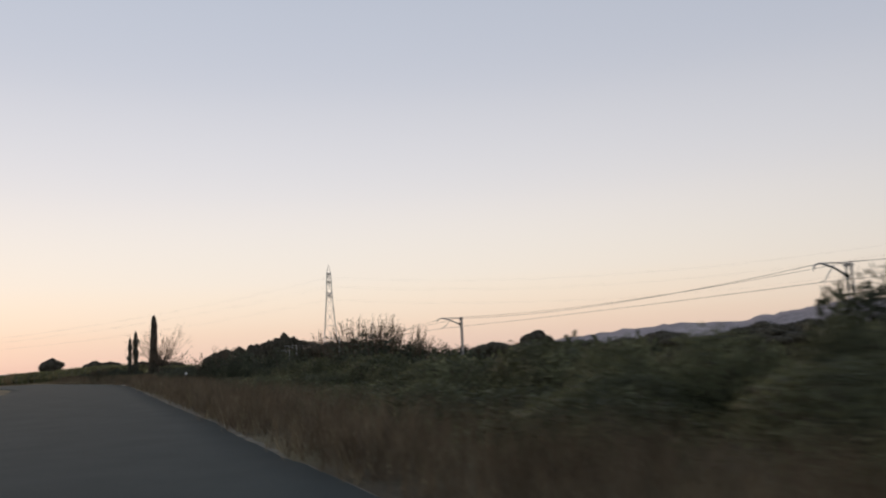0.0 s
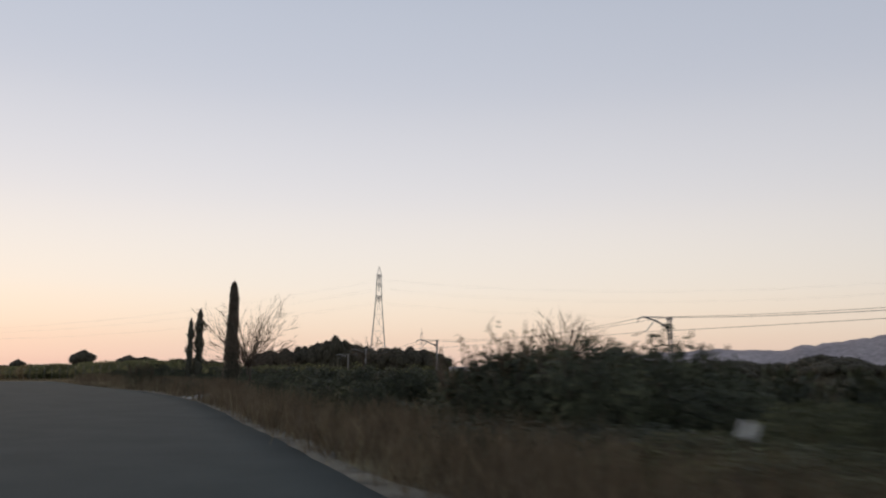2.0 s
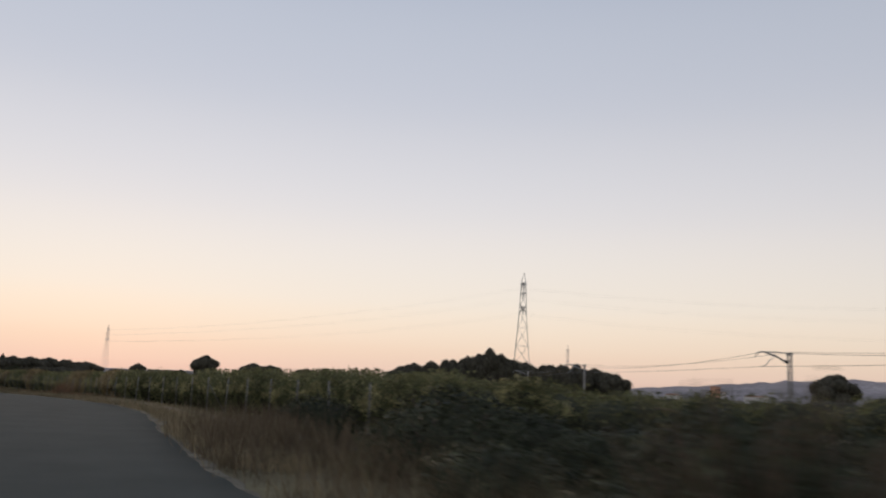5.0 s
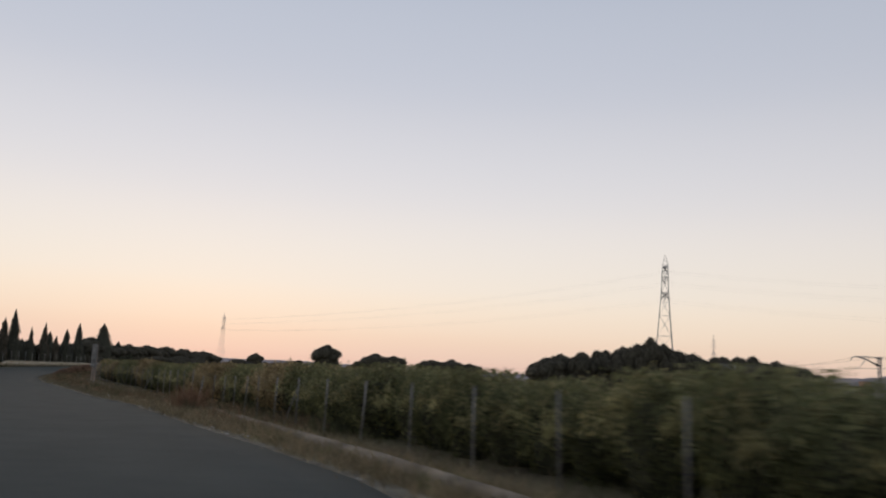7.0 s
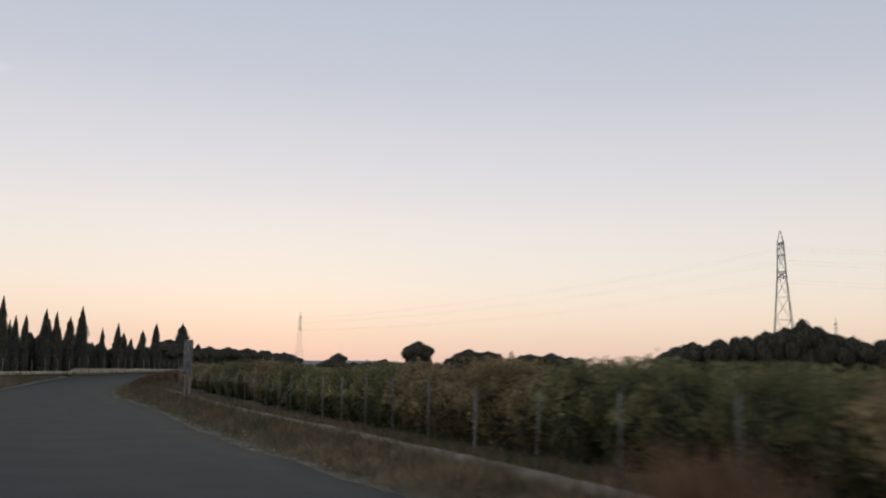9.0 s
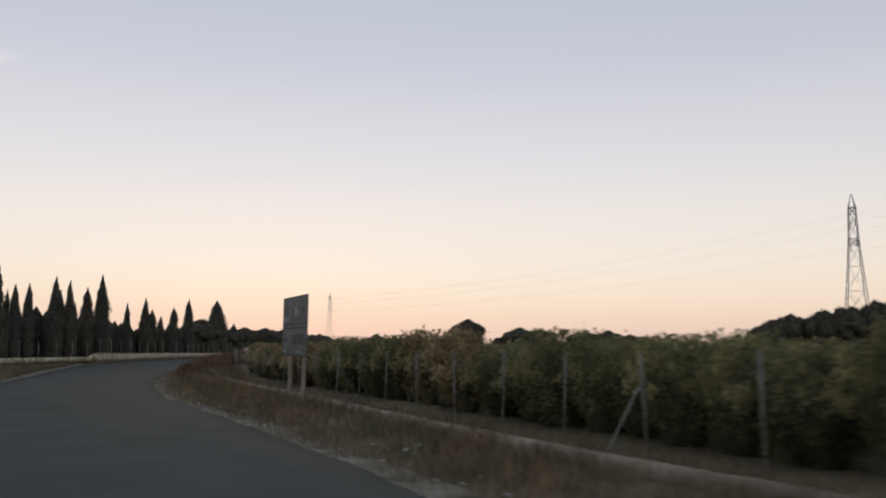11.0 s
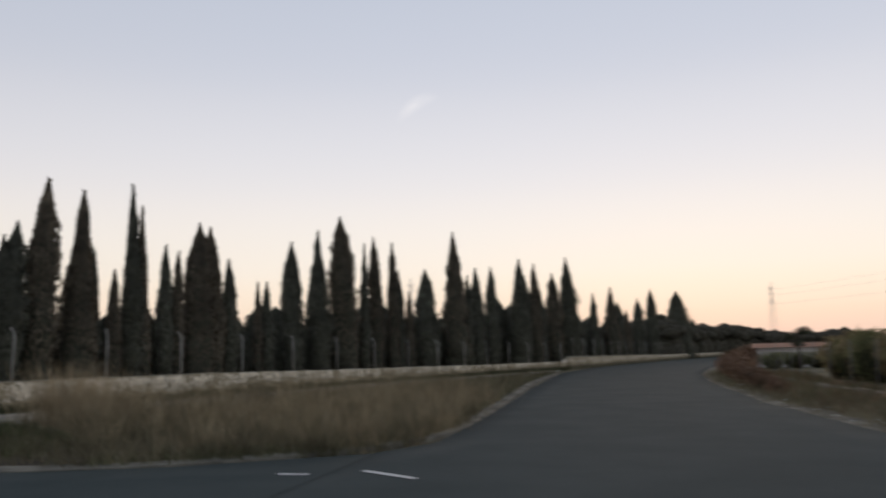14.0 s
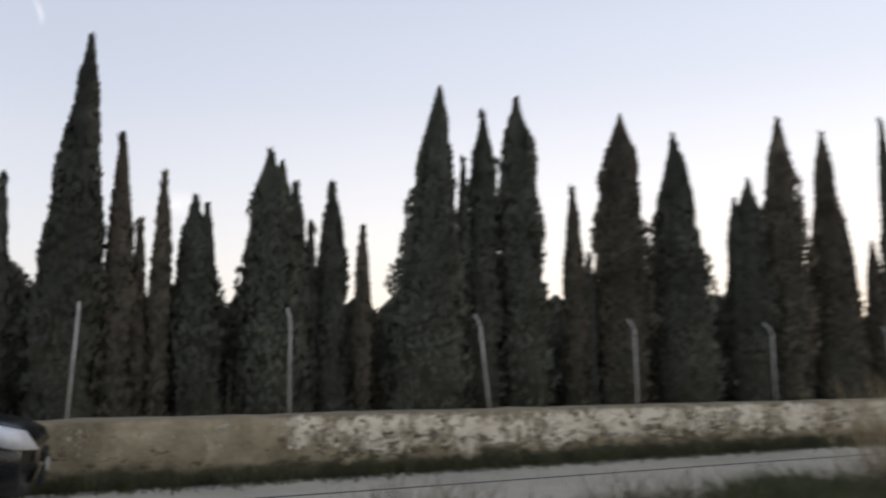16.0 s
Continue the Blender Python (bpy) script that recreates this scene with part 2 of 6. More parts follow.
# ---- ground heights and lines of the plan ----
KNOTS = [(-400, -0.08), (-13, -0.08), (1, 0.03), (14, 0.16), (28, 0.29), (41, 0.39), (58, 0.5), (75, 0.58), (86, 0.53), (97, 0.39), (103, 0.31), (115, 0.05), (125.5, -0.16), (132.5, -0.31), (138, -0.34), (900, -0.34)]
_ty = np.arange(-420, 920, 1.0)
_tz = np.interp(_ty, [k[0] for k in KNOTS], [k[1] for k in KNOTS])
_tz = np.convolve(np.pad(_tz, 6, mode="edge"), np.ones(13) / 13, "valid")


def smooth(a, b, v):
    t = np.clip((np.asarray(v, float) - a) / (b - a), 0, 1)
    return t * t * (3 - 2 * t)


def zg(x, y):
    """Height of the ground: a gentle hump along the road, a rise to the cypress wall, a fall towards the railway."""
    x, y = np.asarray(x, float), np.asarray(y, float)
    z = np.interp(y, _ty, _tz) + 0.28 * smooth(-39.5, -46, x) * smooth(95, 125, y)
    low = smooth(3.5, 18, x) * (1 - smooth(58, 74, y)) + smooth(28, 44, x) * smooth(58, 74, y)
    return z - 2.2 * low


EDGE = [(-2.6, -80), (-2.0, -30), (-1.4, -6), (-1.2, 3), (-1.0, 12), (-0.7, 20), (-0.5, 30), (-0.2, 40), (-0.3, 48), (-0.9, 54), (-1.9, 59.5), (-3.0, 66), (-4.3, 74), (-5.6, 81.5),
        (-7.2, 89.5), (-8.6, 94.6), (-9.9, 98.4), (-12.1, 104.7), (-14.7, 112.2), (-16.4, 116.2), (-18.2, 120.3), (-21.1, 128), (-23.0, 133.2), (-24.2, 136.1), (-25.7, 139.9), (-28.0, 145.3),
        (-29.6, 149.3), (-31.2, 154), (-32.6, 158.8), (-35.0, 169.5), (-36.8, 180), (-38.0, 190), (-38.9, 205), (-39.0, 225), (-38.6, 245), (-37.5, 275), (-35, 310)]
# small bays of the asphalt's edge, by y
BAY = [(-80, 0), (5, 0), (8, 0.15), (20, 0.08), (30, 0.15), (36, 0.3), (42, 0.2), (48, 0), (53, -0.1), (59, -0.45), (67, -0.55), (73, -0.55), (79, -0.1), (84, 0.4), (88, 0.15), (92, -0.1),
       (97, -0.2), (102, -0.35), (107, -0.15), (112, 0), (133, 0.2), (140, 0.15), (143, -0.2), (147, -0.1), (151, 0), (310, 0)]
EDGE = [(x + float(np.interp(y, [b[0] for b in BAY], [b[1] for b in BAY])), y) for x, y in EDGE]
KERBL = [(-1.0, 71), (-3.6, 82), (-5.8, 90.2), (-6.8, 93.6), (-8.7, 99.2), (-10.5, 105.2), (-12.5, 113.3), (-14.6, 119.6), (-16.6, 126), (-18.9, 133), (-20.6, 137.9), (-22.1, 142), (-23.4, 145.5),
         (-25.4, 150.8), (-27.1, 154.6), (-30.2, 163.5), (-33.0, 174), (-35.6, 188)]
WALL = [(-47.3, 112), (-46.7, 130), (-46.8, 143.9), (-47.05, 150), (-47.1, 158), (-46.95, 166), (-46.3, 177), (-45.6, 187)]
WALL2 = [(-45.55, 187), (-45.6, 200), (-45.5, 225), (-45.0, 240)]
WALL3 = [(-44.9, 238), (-44.4, 252), (-43.6, 270)]


def line(points, step=1.0):
    """A smooth line through points, evenly stepped: places and unit normals to its right."""
    p = np.array(points, float)
    s = np.r_[0, np.cumsum(np.hypot(*np.diff(p, axis=0).T))]
    q = np.linspace(0, s[-1], max(2, int(s[-1] / step)))
    out = np.stack([np.interp(q, s, p[:, k]) for k in (0, 1)], 1)
    w = max(1, int(3 / step))
    pad = np.pad(out, ((w, w), (0, 0)), mode="reflect", reflect_type="odd")
    out = np.stack([np.convolve(pad[:, k], np.ones(2 * w + 1) / (2 * w + 1), "valid") for k in (0, 1)], 1)
    d = np.gradient(out, axis=0)
    d /= np.hypot(d[:, 0], d[:, 1])[:, None]
    return out, np.stack([d[:, 1], -d[:, 0]], 1)


# ---- mesh helpers ----
def mesh(name, verts, faces, material, smooth_faces=False):
    me = bpy.data.meshes.new(name)
    me.from_pydata([tuple(map(float, v)) for v in verts], [], [tuple(map(int, f)) for f in faces])
    me.materials.append(material)
    if smooth_faces:
        me.polygons.foreach_set("use_smooth", [True] * len(me.polygons))
    me.update()
    return me


def quads(name, v, material, out=None):
    """A mesh of loose quads from an array (n, 4, 3); out: the way out of the crown at each, towards which its shading leans."""
    n = len(v)
    if out is not None:
        out = out / (np.linalg.norm(out, axis=1)[:, None] + 1e-9)
        fn = np.cross(v[:, 1] - v[:, 0], v[:, 3] - v[:, 0])
        fn /= np.linalg.norm(fn, axis=1)[:, None] + 1e-9
        back = (fn * out).sum(1) < 0
        v = v.copy()
        v[back] = v[back][:, [0, 3, 2, 1]]
        fn[back] *= -1
        out = 0.75 * out + 0.35 * fn
        out /= np.linalg.norm(out, axis=1)[:, None] + 1e-9
    me = bpy.data.meshes.new(name)
    me.vertices.add(4 * n)
    me.vertices.foreach_set("co", np.ascontiguousarray(v, np.float32).ravel())
    me.loops.add(4 * n)
    me.loops.foreach_set("vertex_index", np.arange(4 * n, dtype=np.int32))
    me.polygons.add(n)
    me.polygons.foreach_set("loop_start", np.arange(0, 4 * n, 4, dtype=np.int32))
    me.materials.append(material)
    me.update(calc_edges=True)
    if out is not None:
        me.polygons.foreach_set("use_smooth", np.ones(n, dtype=bool))
        me.normals_split_custom_set_from_vertices(np.repeat(out, 4, axis=0).astype(np.float32))
    return me


def part(name, data, parent, label=""):
    ob = new(name, data)
    ob.parent = parent
    if label:
        ob["label"] = label
    return ob


def thing(name, label, category, group="", at=(0, 0, 0), kind=""):
    ob = new(name)
    ob.location = at
    ob.empty_display_size = 0.2
    return tagged(ob, label, category, group, kind)


def box_vf(cx, cy, cz, sx, sy, sz, bevel=0.0):
    """A box with bevelled upright and top edges, as lists of corners and faces."""
    bm = bmesh.new()
    bmesh.ops.create_cube(bm, size=1, matrix=Matrix.Translation((cx, cy, cz)) @ Matrix.Diagonal((sx, sy, sz, 1)))
    if bevel:
        bmesh.ops.bevel(bm, geom=bm.edges[:], offset=bevel, segments=2, affect="EDGES")
    bm.verts.index_update()
    v = [tuple(p.co) for p in bm.verts]
    f = [tuple(p.index for p in q.verts) for q in bm.faces]
    bm.free()
    return v, f


def join(*vfs):
    v, f = [], []
    for a, b in vfs:
        k = len(v)
        v += [tuple(p) for p in a]
        f += [tuple(i + k for i in q) for q in b]
    return v, f


def tube(points, radii, sides=5):
    """A tapered tube along a list of places."""
    p = [Vector(q) for q in points]
    v, f = [], []
    for i, c in enumerate(p):
        d = (p[min(i + 1, len(p) - 1)] - p[max(i - 1, 0)]).normalized()
        a = d.cross(Vector((0.31, 0.95, 0.07)))
        if a.length < 0.1:
            a = d.cross(Vector((1, 0, 0)))
        a.normalize()
        b = d.cross(a)
        for k in range(sides):
            t = 2 * math.pi * k / sides
            v.append(tuple(c + radii[i] * (math.cos(t) * a + math.sin(t) * b)))
    for i in range(len(p) - 1):
        for k in range(sides):
            f.append((i * sides + k, i * sides + (k + 1) % sides, (i + 1) * sides + (k + 1) % sides, (i + 1) * sides + k))
    f.append(tuple(range(sides))[::-1])
    f.append(tuple(range((len(p) - 1) * sides, len(p) * sides)))
    return v, f


def leaves(rng, centres, size, up=0.0, out=None, narrow=0.5, flat=0.0):
    """Quads of leaf shape at the centres; up: how much they stand upright; out: directions they lean to."""
    n = len(centres)
    d = rng.normal(size=(n, 3))
    d /= np.linalg.norm(d, axis=1)[:, None]
    d[:, 2] += up
    if out is not None:
        d += out
    d /= np.linalg.norm(d, axis=1)[:, None]
    side = rng.normal(size=(n, 3))
    if flat:
        d[:, 2] *= 1 - 0.6 * flat
        d /= np.linalg.norm(d, axis=1)[:, None]
        side[:, 2] += 3.0 * flat
    s = np.cross(d, side)
    s /= np.linalg.norm(s, axis=1)[:, None] + 1e-9
    L = (size * rng.uniform(0.6, 1.4, n))[:, None]
    w = L * narrow * 0.5
    c = centres
    return np.stack([c - d * L * 0.5, c + s * w, c + d * L * 0.5, c - s * w], 1)


def blades(rng, base, height, width, lean=0.3):
    """Grass blades that stand at the base places."""
    n = len(base)
    a = rng.uniform(0, 2 * np.pi, n)
    s = np.stack([np.cos(a), np.sin(a), 0 * a], 1) * (width * rng.uniform(0.6, 1.4, n))[:, None]
    h = height * rng.uniform(0.5, 1.3, n)
    t = rng.normal(size=(n, 3)) * lean * h[:, None]
    t[:, 2] = h
    return np.stack([base - s * 0.5, base + s * 0.5, base + t + s * 0.12, base + t - s * 0.12], 1)


def lumpy(rng, radius_of, rings, sides):
    """A closed lumpy body: radius_of(height 0..1, angle) gives ring radius; returns corners and faces for unit height."""
    v, f = [], []
    for i in range(rings + 1):
        h = i / rings
        for k in range(sides):
            a = 2 * math.pi * k / sides
            r = radius_of(h, a)
            v.append((r * math.cos(a), r * math.sin(a), h))
    for i in range(rings):
        for k in range(sides):
            f.append((i * sides + k, i * sides + (k + 1) % sides, (i + 1) * sides + (k + 1) % sides, (i + 1) * sides + k))
    f.append(tuple(range(rings * sides, (rings + 1) * sides)))
    f.append(tuple(range(sides))[::-1])
    return v, f


# ---- large structure: ground, roads, verges ----
def axis(fine0, fine1, step, far):
    mid = np.arange(fine0, fine1 + step, step)
    grow = [step * 1.35 ** k for k in range(1, 60)]
    lo, hi = [], []
    a = fine0
    for g in grow:
        a -= g
        if a < -far:
            break
        lo.append(a)
    a = fine1
    for g in grow:
        a += g
        if a > far:
            break
        hi.append(a)
    return np.r_[[-far], lo[::-1], mid, hi, [far]]


gx, gy = axis(-60, 45, 1.0, 4000), axis(-40, 260, 1.5, 4000)
X, Y = np.meshgrid(gx, gy)
Z = zg(X, Y) - 0.05
nz_ = np.array([noise.noise((x * 0.35, y * 0.35, 3)) for x, y in zip(X.ravel(), Y.ravel())]).reshape(X.shape)
edge_l, edge_n = line(EDGE, 1.0)
Z += 0.03 * nz_ * (np.abs(X) < 60)
verts = np.stack([X, Y, Z], -1).reshape(-1, 3)
nxg = len(gx)
idx = np.arange(len(verts)).reshape(len(gy), nxg)
faces = np.stack([idx[:-1, :-1], idx[:-1, 1:], idx[1:, 1:], idx[1:, :-1]], -1).reshape(-1, 4)
ground = tagged(new("ground", mesh("ground", verts, faces, SOIL, True)), "dry brown soil and stubble plain", "ground", kind="structure")


def ribbon(name, left, right, lift, material, label, category, drop=0.12):
    """A strip of ground between two rows of places, laid lift above the ground, with closed edges."""
    left, right = np.asarray(left), np.asarray(right)
    n, cols = len(left), 9
    v, f = [], []
    for a, b in zip(left, right):
        for k in range(cols):
            p = a + (b - a) * k / (cols - 1)
            v.append((p[0], p[1], float(zg(p[0], p[1])) + lift))
        for p in (a, b):
            v.append((p[0], p[1], float(zg(p[0], p[1])) + lift - drop))
    w = cols + 2
    for i in range(n - 1):
        for k in range(cols - 1):
            f.append((i * w + k, i * w + k + 1, (i + 1) * w + k + 1, (i + 1) * w + k))
        f.append((i * w, (i + 1) * w, (i + 1) * w + cols, i * w + cols))
        f.append((i * w + cols - 1, i * w + cols + 1, (i + 1) * w + cols + 1, (i + 1) * w + cols - 1))
    return tagged(new(name, mesh(name, v, f, material, True)), label, category, kind="structure")


rngr = np.random.default_rng(5)
# left edge of the carriageway: parallel to the right one, wider at the junction, then the island's side
LEFT = [(-9.0, -80), (-8.4, -30), (-7.8, -6), (-7.6, 3), (-7.4, 12), (-7.1, 20), (-6.9, 30), (-6.6, 40), (-6.7, 48), (-7.3, 53.4), (-8.2, 58.5), (-9.2, 64.8), (-10.5, 72.6), (-11.8, 80.1),
        (-13.3, 87.9), (-14.7, 92.8), (-16.0, 96.5), (-18.2, 102.6), (-20.8, 109.8), (-22.4, 113.6), (-24.2, 117.8), (-27.2, 125.4), (-29.6, 130.4), (-31.6, 132.9), (-34.4, 135.6), (-37.4, 138.6),
        (-37.0, 148.8), (-36.7, 150.2), (-37.9, 155.2), (-41.0, 167), (-43.9, 180.2), (-44.9, 192), (-45.1, 205), (-44.9, 225), (-44.3, 245), (-43.0, 275), (-40.5, 310)]
left_p = np.array(LEFT)
right_p = np.array(EDGE)


def stations(p, n=640):
    t = np.linspace(0, 1, len(p))
    q = np.linspace(0, 1, n)
    return np.stack([np.interp(q, t, p[:, k]) for k in (0, 1)], 1)


lw, rw = stations(left_p), stations(right_p)
for a in (lw, rw):
    for k in (0, 1):
        a[3:-3, k] = np.convolve(a[:, k], np.ones(7) / 7, "valid")
rw[:, 0] += 0.05 * np.convolve(rngr.normal(size=len(rw) + 6), np.ones(7) / 3, "valid")
ribbon("road", lw, rw, 0.0, ASPHALT, "dark worn asphalt country road without markings", "road")
# gravel shoulder beside the road, a little lower than the asphalt
nrm = np.gradient(rw, axis=0)
nrm = np.stack([nrm[:, 1], -nrm[:, 0]], 1) / np.hypot(nrm[:, 0], nrm[:, 1])[:, None]
wid = (0.34 + 0.22 * np.convolve(rngr.normal(size=len(rw) + 8), np.ones(9) / 4, "valid"))[:, None].clip(0.12, 0.9) + 0.18 * smooth(104, 118, rw[:, 1])[:, None] * (1 - smooth(165, 178, rw[:, 1]))[:, None]
wid = wid * (0.45 + 0.75 * smooth(2, 22, rw[:, 1]) * (1 - smooth(54, 58, rw[:, 1])) + 0.4 * smooth(60, 78, rw[:, 1]))[:, None]
ribbon("shoulder", rw - nrm * 0.1, rw + nrm * wid, -0.018, GRAVEL, "pale gravel shoulder along the asphalt edge", "shoulder")

# side road that leads to the wall, and the narrow lane along the wall
side_l = [(-34.0, 135.4), (-38, 138.4), (-41.5, 139.2), (-44.6, 138.6)]
side_r = [(-36.9, 148.8), (-38.7, 146.95), (-40.4, 146.0), (-44.7, 143.3)]
ribbon("side_road", stations(np.array(side_l), 40), stations(np.array(side_r), 40), 0.006, ASPHALT, "asphalt side road joining the lane by the wall", "road")
lane_l = [(-46.9, 112), (-46.3, 130), (-46.45, 143.9), (-46.7, 150), (-46.75, 158), (-46.6, 166), (-45.9, 177), (-45.1, 184)]
lane_r = [(-43.5, 112), (-43.9, 130), (-44.6, 144), (-44.1, 147), (-44.05, 150), (-44.25, 158), (-44.5, 165), (-44.4, 172), (-44.2, 180)]
ribbon("lane", stations(np.array(lane_l), 80), stations(np.array(lane_r), 80), 0.012, LANE, "narrow pale asphalt lane along the wall", "lane")
seam = stations(np.array([(-45.2, 112), (-45.2, 130), (-45.35, 144), (-45.55, 150), (-45.7, 158), (-45.65, 166), (-45.2, 177)]), 80)
ribbon("tar_seam", seam, seam + np.array([0.035, 0.0]), 0.016, ASPHALT, "dark tar seam along the pale lane", "lane", 0.01)
# pale worn edge round the island
rim = line([(-44.7, 143.45), (-42.2, 144.85), (-40.4, 146.0), (-38.7, 146.9), (-37.3, 148.3), (-36.75, 150.0), (-37.2, 152.5), (-38.3, 156.3), (-39.7, 161.5), (-41.8, 169.5), (-44.0, 180)], 0.4)
ribbon("island_edge", rim[0] - rim[1] * 0.42, rim[0] + rim[1] * 0.05, 0.016, GRAVEL, "pale crumbled edge of the grass island", "shoulder", 0.15)
# two worn dashes of paint by the island
for a, b in (((-37.02, 146.82), (-36.68, 146.9)), ((-36.22, 147.3), (-35.4, 146.95))):
    a, b = np.array(a), np.array(b)
    d = (b - a) / np.hypot(*(b - a))
    s = np.array([-d[1], d[0]]) * 0.05
    v = [(*(a - s), 0), (*(b - s), 0), (*(b + s), 0), (*(a + s), 0)]
    v = [(p[0], p[1], float(zg(p[0], p[1])) + 0.011) for p in v]
    tagged(new("road_marking", mesh("road_marking", v, [(0, 1, 2, 3)], PAINT)), "short worn white paint dash on asphalt", "road marking", kind="structure")


# ---- distance: hills round the plain ----
def ridge(name, dist, profile, rough, seed, label):
    v, f = [], []
    n = 900
    for i in range(n + 1):
        b = -180 + 360 * i / n
        h = float(np.interp(b, [p[0] for p in profile], [p[1] for p in profile]))
        h *= 1 + rough * (noise.noise((b * 0.22, seed, 0)) + 0.5 * noise.noise((b * 0.7, seed, 4)) + 0.25 * noise.noise((b * 2.1, seed, 9)))
        dx, dy = -math.sin(radians(b)), math.cos(radians(b))
        for k, (dd, hh) in enumerate(((0, -20), (120, 0.35 * h), (330, 0.75 * h + 6 * noise.noise((b, seed, 2))), (520, h), (900, -20))):
            v.append((dx * (dist + dd), 80 + dy * (dist + dd), hh))
    for i in range(n):
        for k in range(4):
            f.append((i * 5 + k, (i + 1) * 5 + k, (i + 1) * 5 + k + 1, i * 5 + k + 1))
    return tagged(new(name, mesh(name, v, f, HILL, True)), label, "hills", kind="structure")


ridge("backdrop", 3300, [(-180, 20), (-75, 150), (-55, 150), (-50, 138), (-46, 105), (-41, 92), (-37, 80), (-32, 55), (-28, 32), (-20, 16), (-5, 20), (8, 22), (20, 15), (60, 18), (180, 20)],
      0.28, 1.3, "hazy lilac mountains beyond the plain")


# ---- trees ----
def trunk_mesh(name, r, h, seed, material=BARK):
    rng = np.random.default_rng(seed)
    pts = [(0.05 * rng.normal() * i, 0.05 * rng.normal() * i, h * i / 4) for i in range(5)]
    return mesh(name, *tube(pts, [r * (1.25, 1, 0.9, 0.8, 0.65)[i] for i in range(5)], 7), material, True)


CYP_TRUNK = trunk_mesh("trunk", 0.1, 0.5, 3)
PROF = [(0, 0.9), (0.2, 1.0), (0.4, 1.0), (0.55, 0.91), (0.7, 0.76), (0.82, 0.57), (0.90, 0.40), (0.94, 0.24), (0.975, 0.11), (1.0, 0.03)]
CONE = [(0, 1.0), (0.25, 1.0), (0.4, 0.93), (0.55, 0.73), (0.7, 0.52), (0.82, 0.35), (0.91, 0.22), (0.95, 0.12), (0.98, 0.07), (1.0, 0.02)]
COLUMN = [(0, 0.95), (0.2, 1.0), (0.35, 0.86), (0.5, 0.68), (0.7, 0.58), (0.88, 0.50), (0.95, 0.40), (0.985, 0.25), (1.0, 0.1)]


def cypress(label, group, at, half, height, off, seed, foliage, tips=0, profile=PROF, dense=1.0, leader=False, ragged=1.0):
    """A cypress in metres: lumpy dense body, upright sprays, the tip set off along y, further tips beside it."""
    rng = np.random.default_rng(seed)
    sh = rng.uniform(0, 60)
    ph, pr = [p[0] for p in profile], [p[1] for p in profile]
    heads = [(0.0, 0.0, off, 1.0, 1.0)]
    for k in range(tips):
        a = math.pi / 2 + (math.pi if k % 2 else 0) + rng.normal() * 0.5
        heads.append((math.cos(a) * half * 0.45, math.sin(a) * half * 0.5, off * 0.6, rng.uniform(0.8, 0.91) if tips < 4 else rng.uniform(0.88, 0.99), 0.36 if tips < 4 else 0.5))
    bodies, sprays, ways = [], [], []

    def body(h, a, w):
        lump = noise.noise((math.cos(a) * 0.9 + sh, math.sin(a) * 0.9, h * height * 1.3)) + 0.6 * noise.noise((math.cos(a) * 2.2 + sh, math.sin(a) * 2.2, h * height * 3.1))
        return max(0.012, float(np.interp(h, ph, pr)) * half * w * (0.94 + 0.23 * ragged * lump))
    for hx, hy, ho, hh, w in heads:
        v, f = lumpy(rng, lambda h, a: body(h, a, w) * 0.88, 30, 12)
        bend = lambda h: ho * h ** 1.2
        bodies.append(([(p[0] + hx * (0.4 + 0.6 * p[2]), p[1] + hy * (0.4 + 0.6 * p[2]) + bend(p[2]), p[2] * height * hh) for p in v], f))
        n = int(min(11000, 2400 * half * height * dense * w * 1.7) + 900)
        h = rng.uniform(0, 1, n) ** 0.85
        # fewer sprays low down bare the dark core as shade there
        h = h[rng.random(n) < 0.25 + 0.75 * smooth(0.1, 0.55, h)]
        n = len(h)
        a = rng.uniform(0, 2 * np.pi, n)
        r = np.array([body(x, y, w) for x, y in zip(h, a)]) * rng.uniform(0.86, 1.08, n)
        tuft = np.array([noise.noise((math.cos(y) * 2.6 + sh, math.sin(y) * 2.6, x * height * 2.2)) for x, y in zip(h, a)])
        r *= 1 + 0.34 * ragged * np.clip(tuft - 0.12, 0, 1)
        c = np.stack([r * np.cos(a) + hx * (0.4 + 0.6 * h), r * np.sin(a) + hy * (0.4 + 0.6 * h) + bend(h), h * height * hh], 1)
        o = np.stack([np.cos(a) * 0.7, np.sin(a) * 0.7, 0 * a], 1)
        o *= (1 - 0.75 * h ** 3)[:, None]
        sprays.append(leaves(rng, c, 0.098, 2.2, o, 0.36))
        ways.append(np.stack([np.cos(a), np.sin(a), 0.3 + 0 * a], 1))
    if leader:
        c = np.stack([rng.normal(size=40) * 0.02, rng.normal(size=40) * 0.02 + off, height * rng.uniform(0.95, 1.015, 40)], 1)
        sprays.append(leaves(rng, c, 0.13, 2.4, None, 0.25))
        ways.append(np.stack([c[:, 0], c[:, 1] - off, 0.02 + 0 * c[:, 2]], 1))
    e = thing("cypress", label, "cypress", group, at)
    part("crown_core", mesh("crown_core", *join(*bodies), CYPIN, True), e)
    part("crown", quads("crown", np.concatenate(sprays), foliage, np.concatenate(ways)), e)
    part("trunk", CYP_TRUNK, e)
    return e


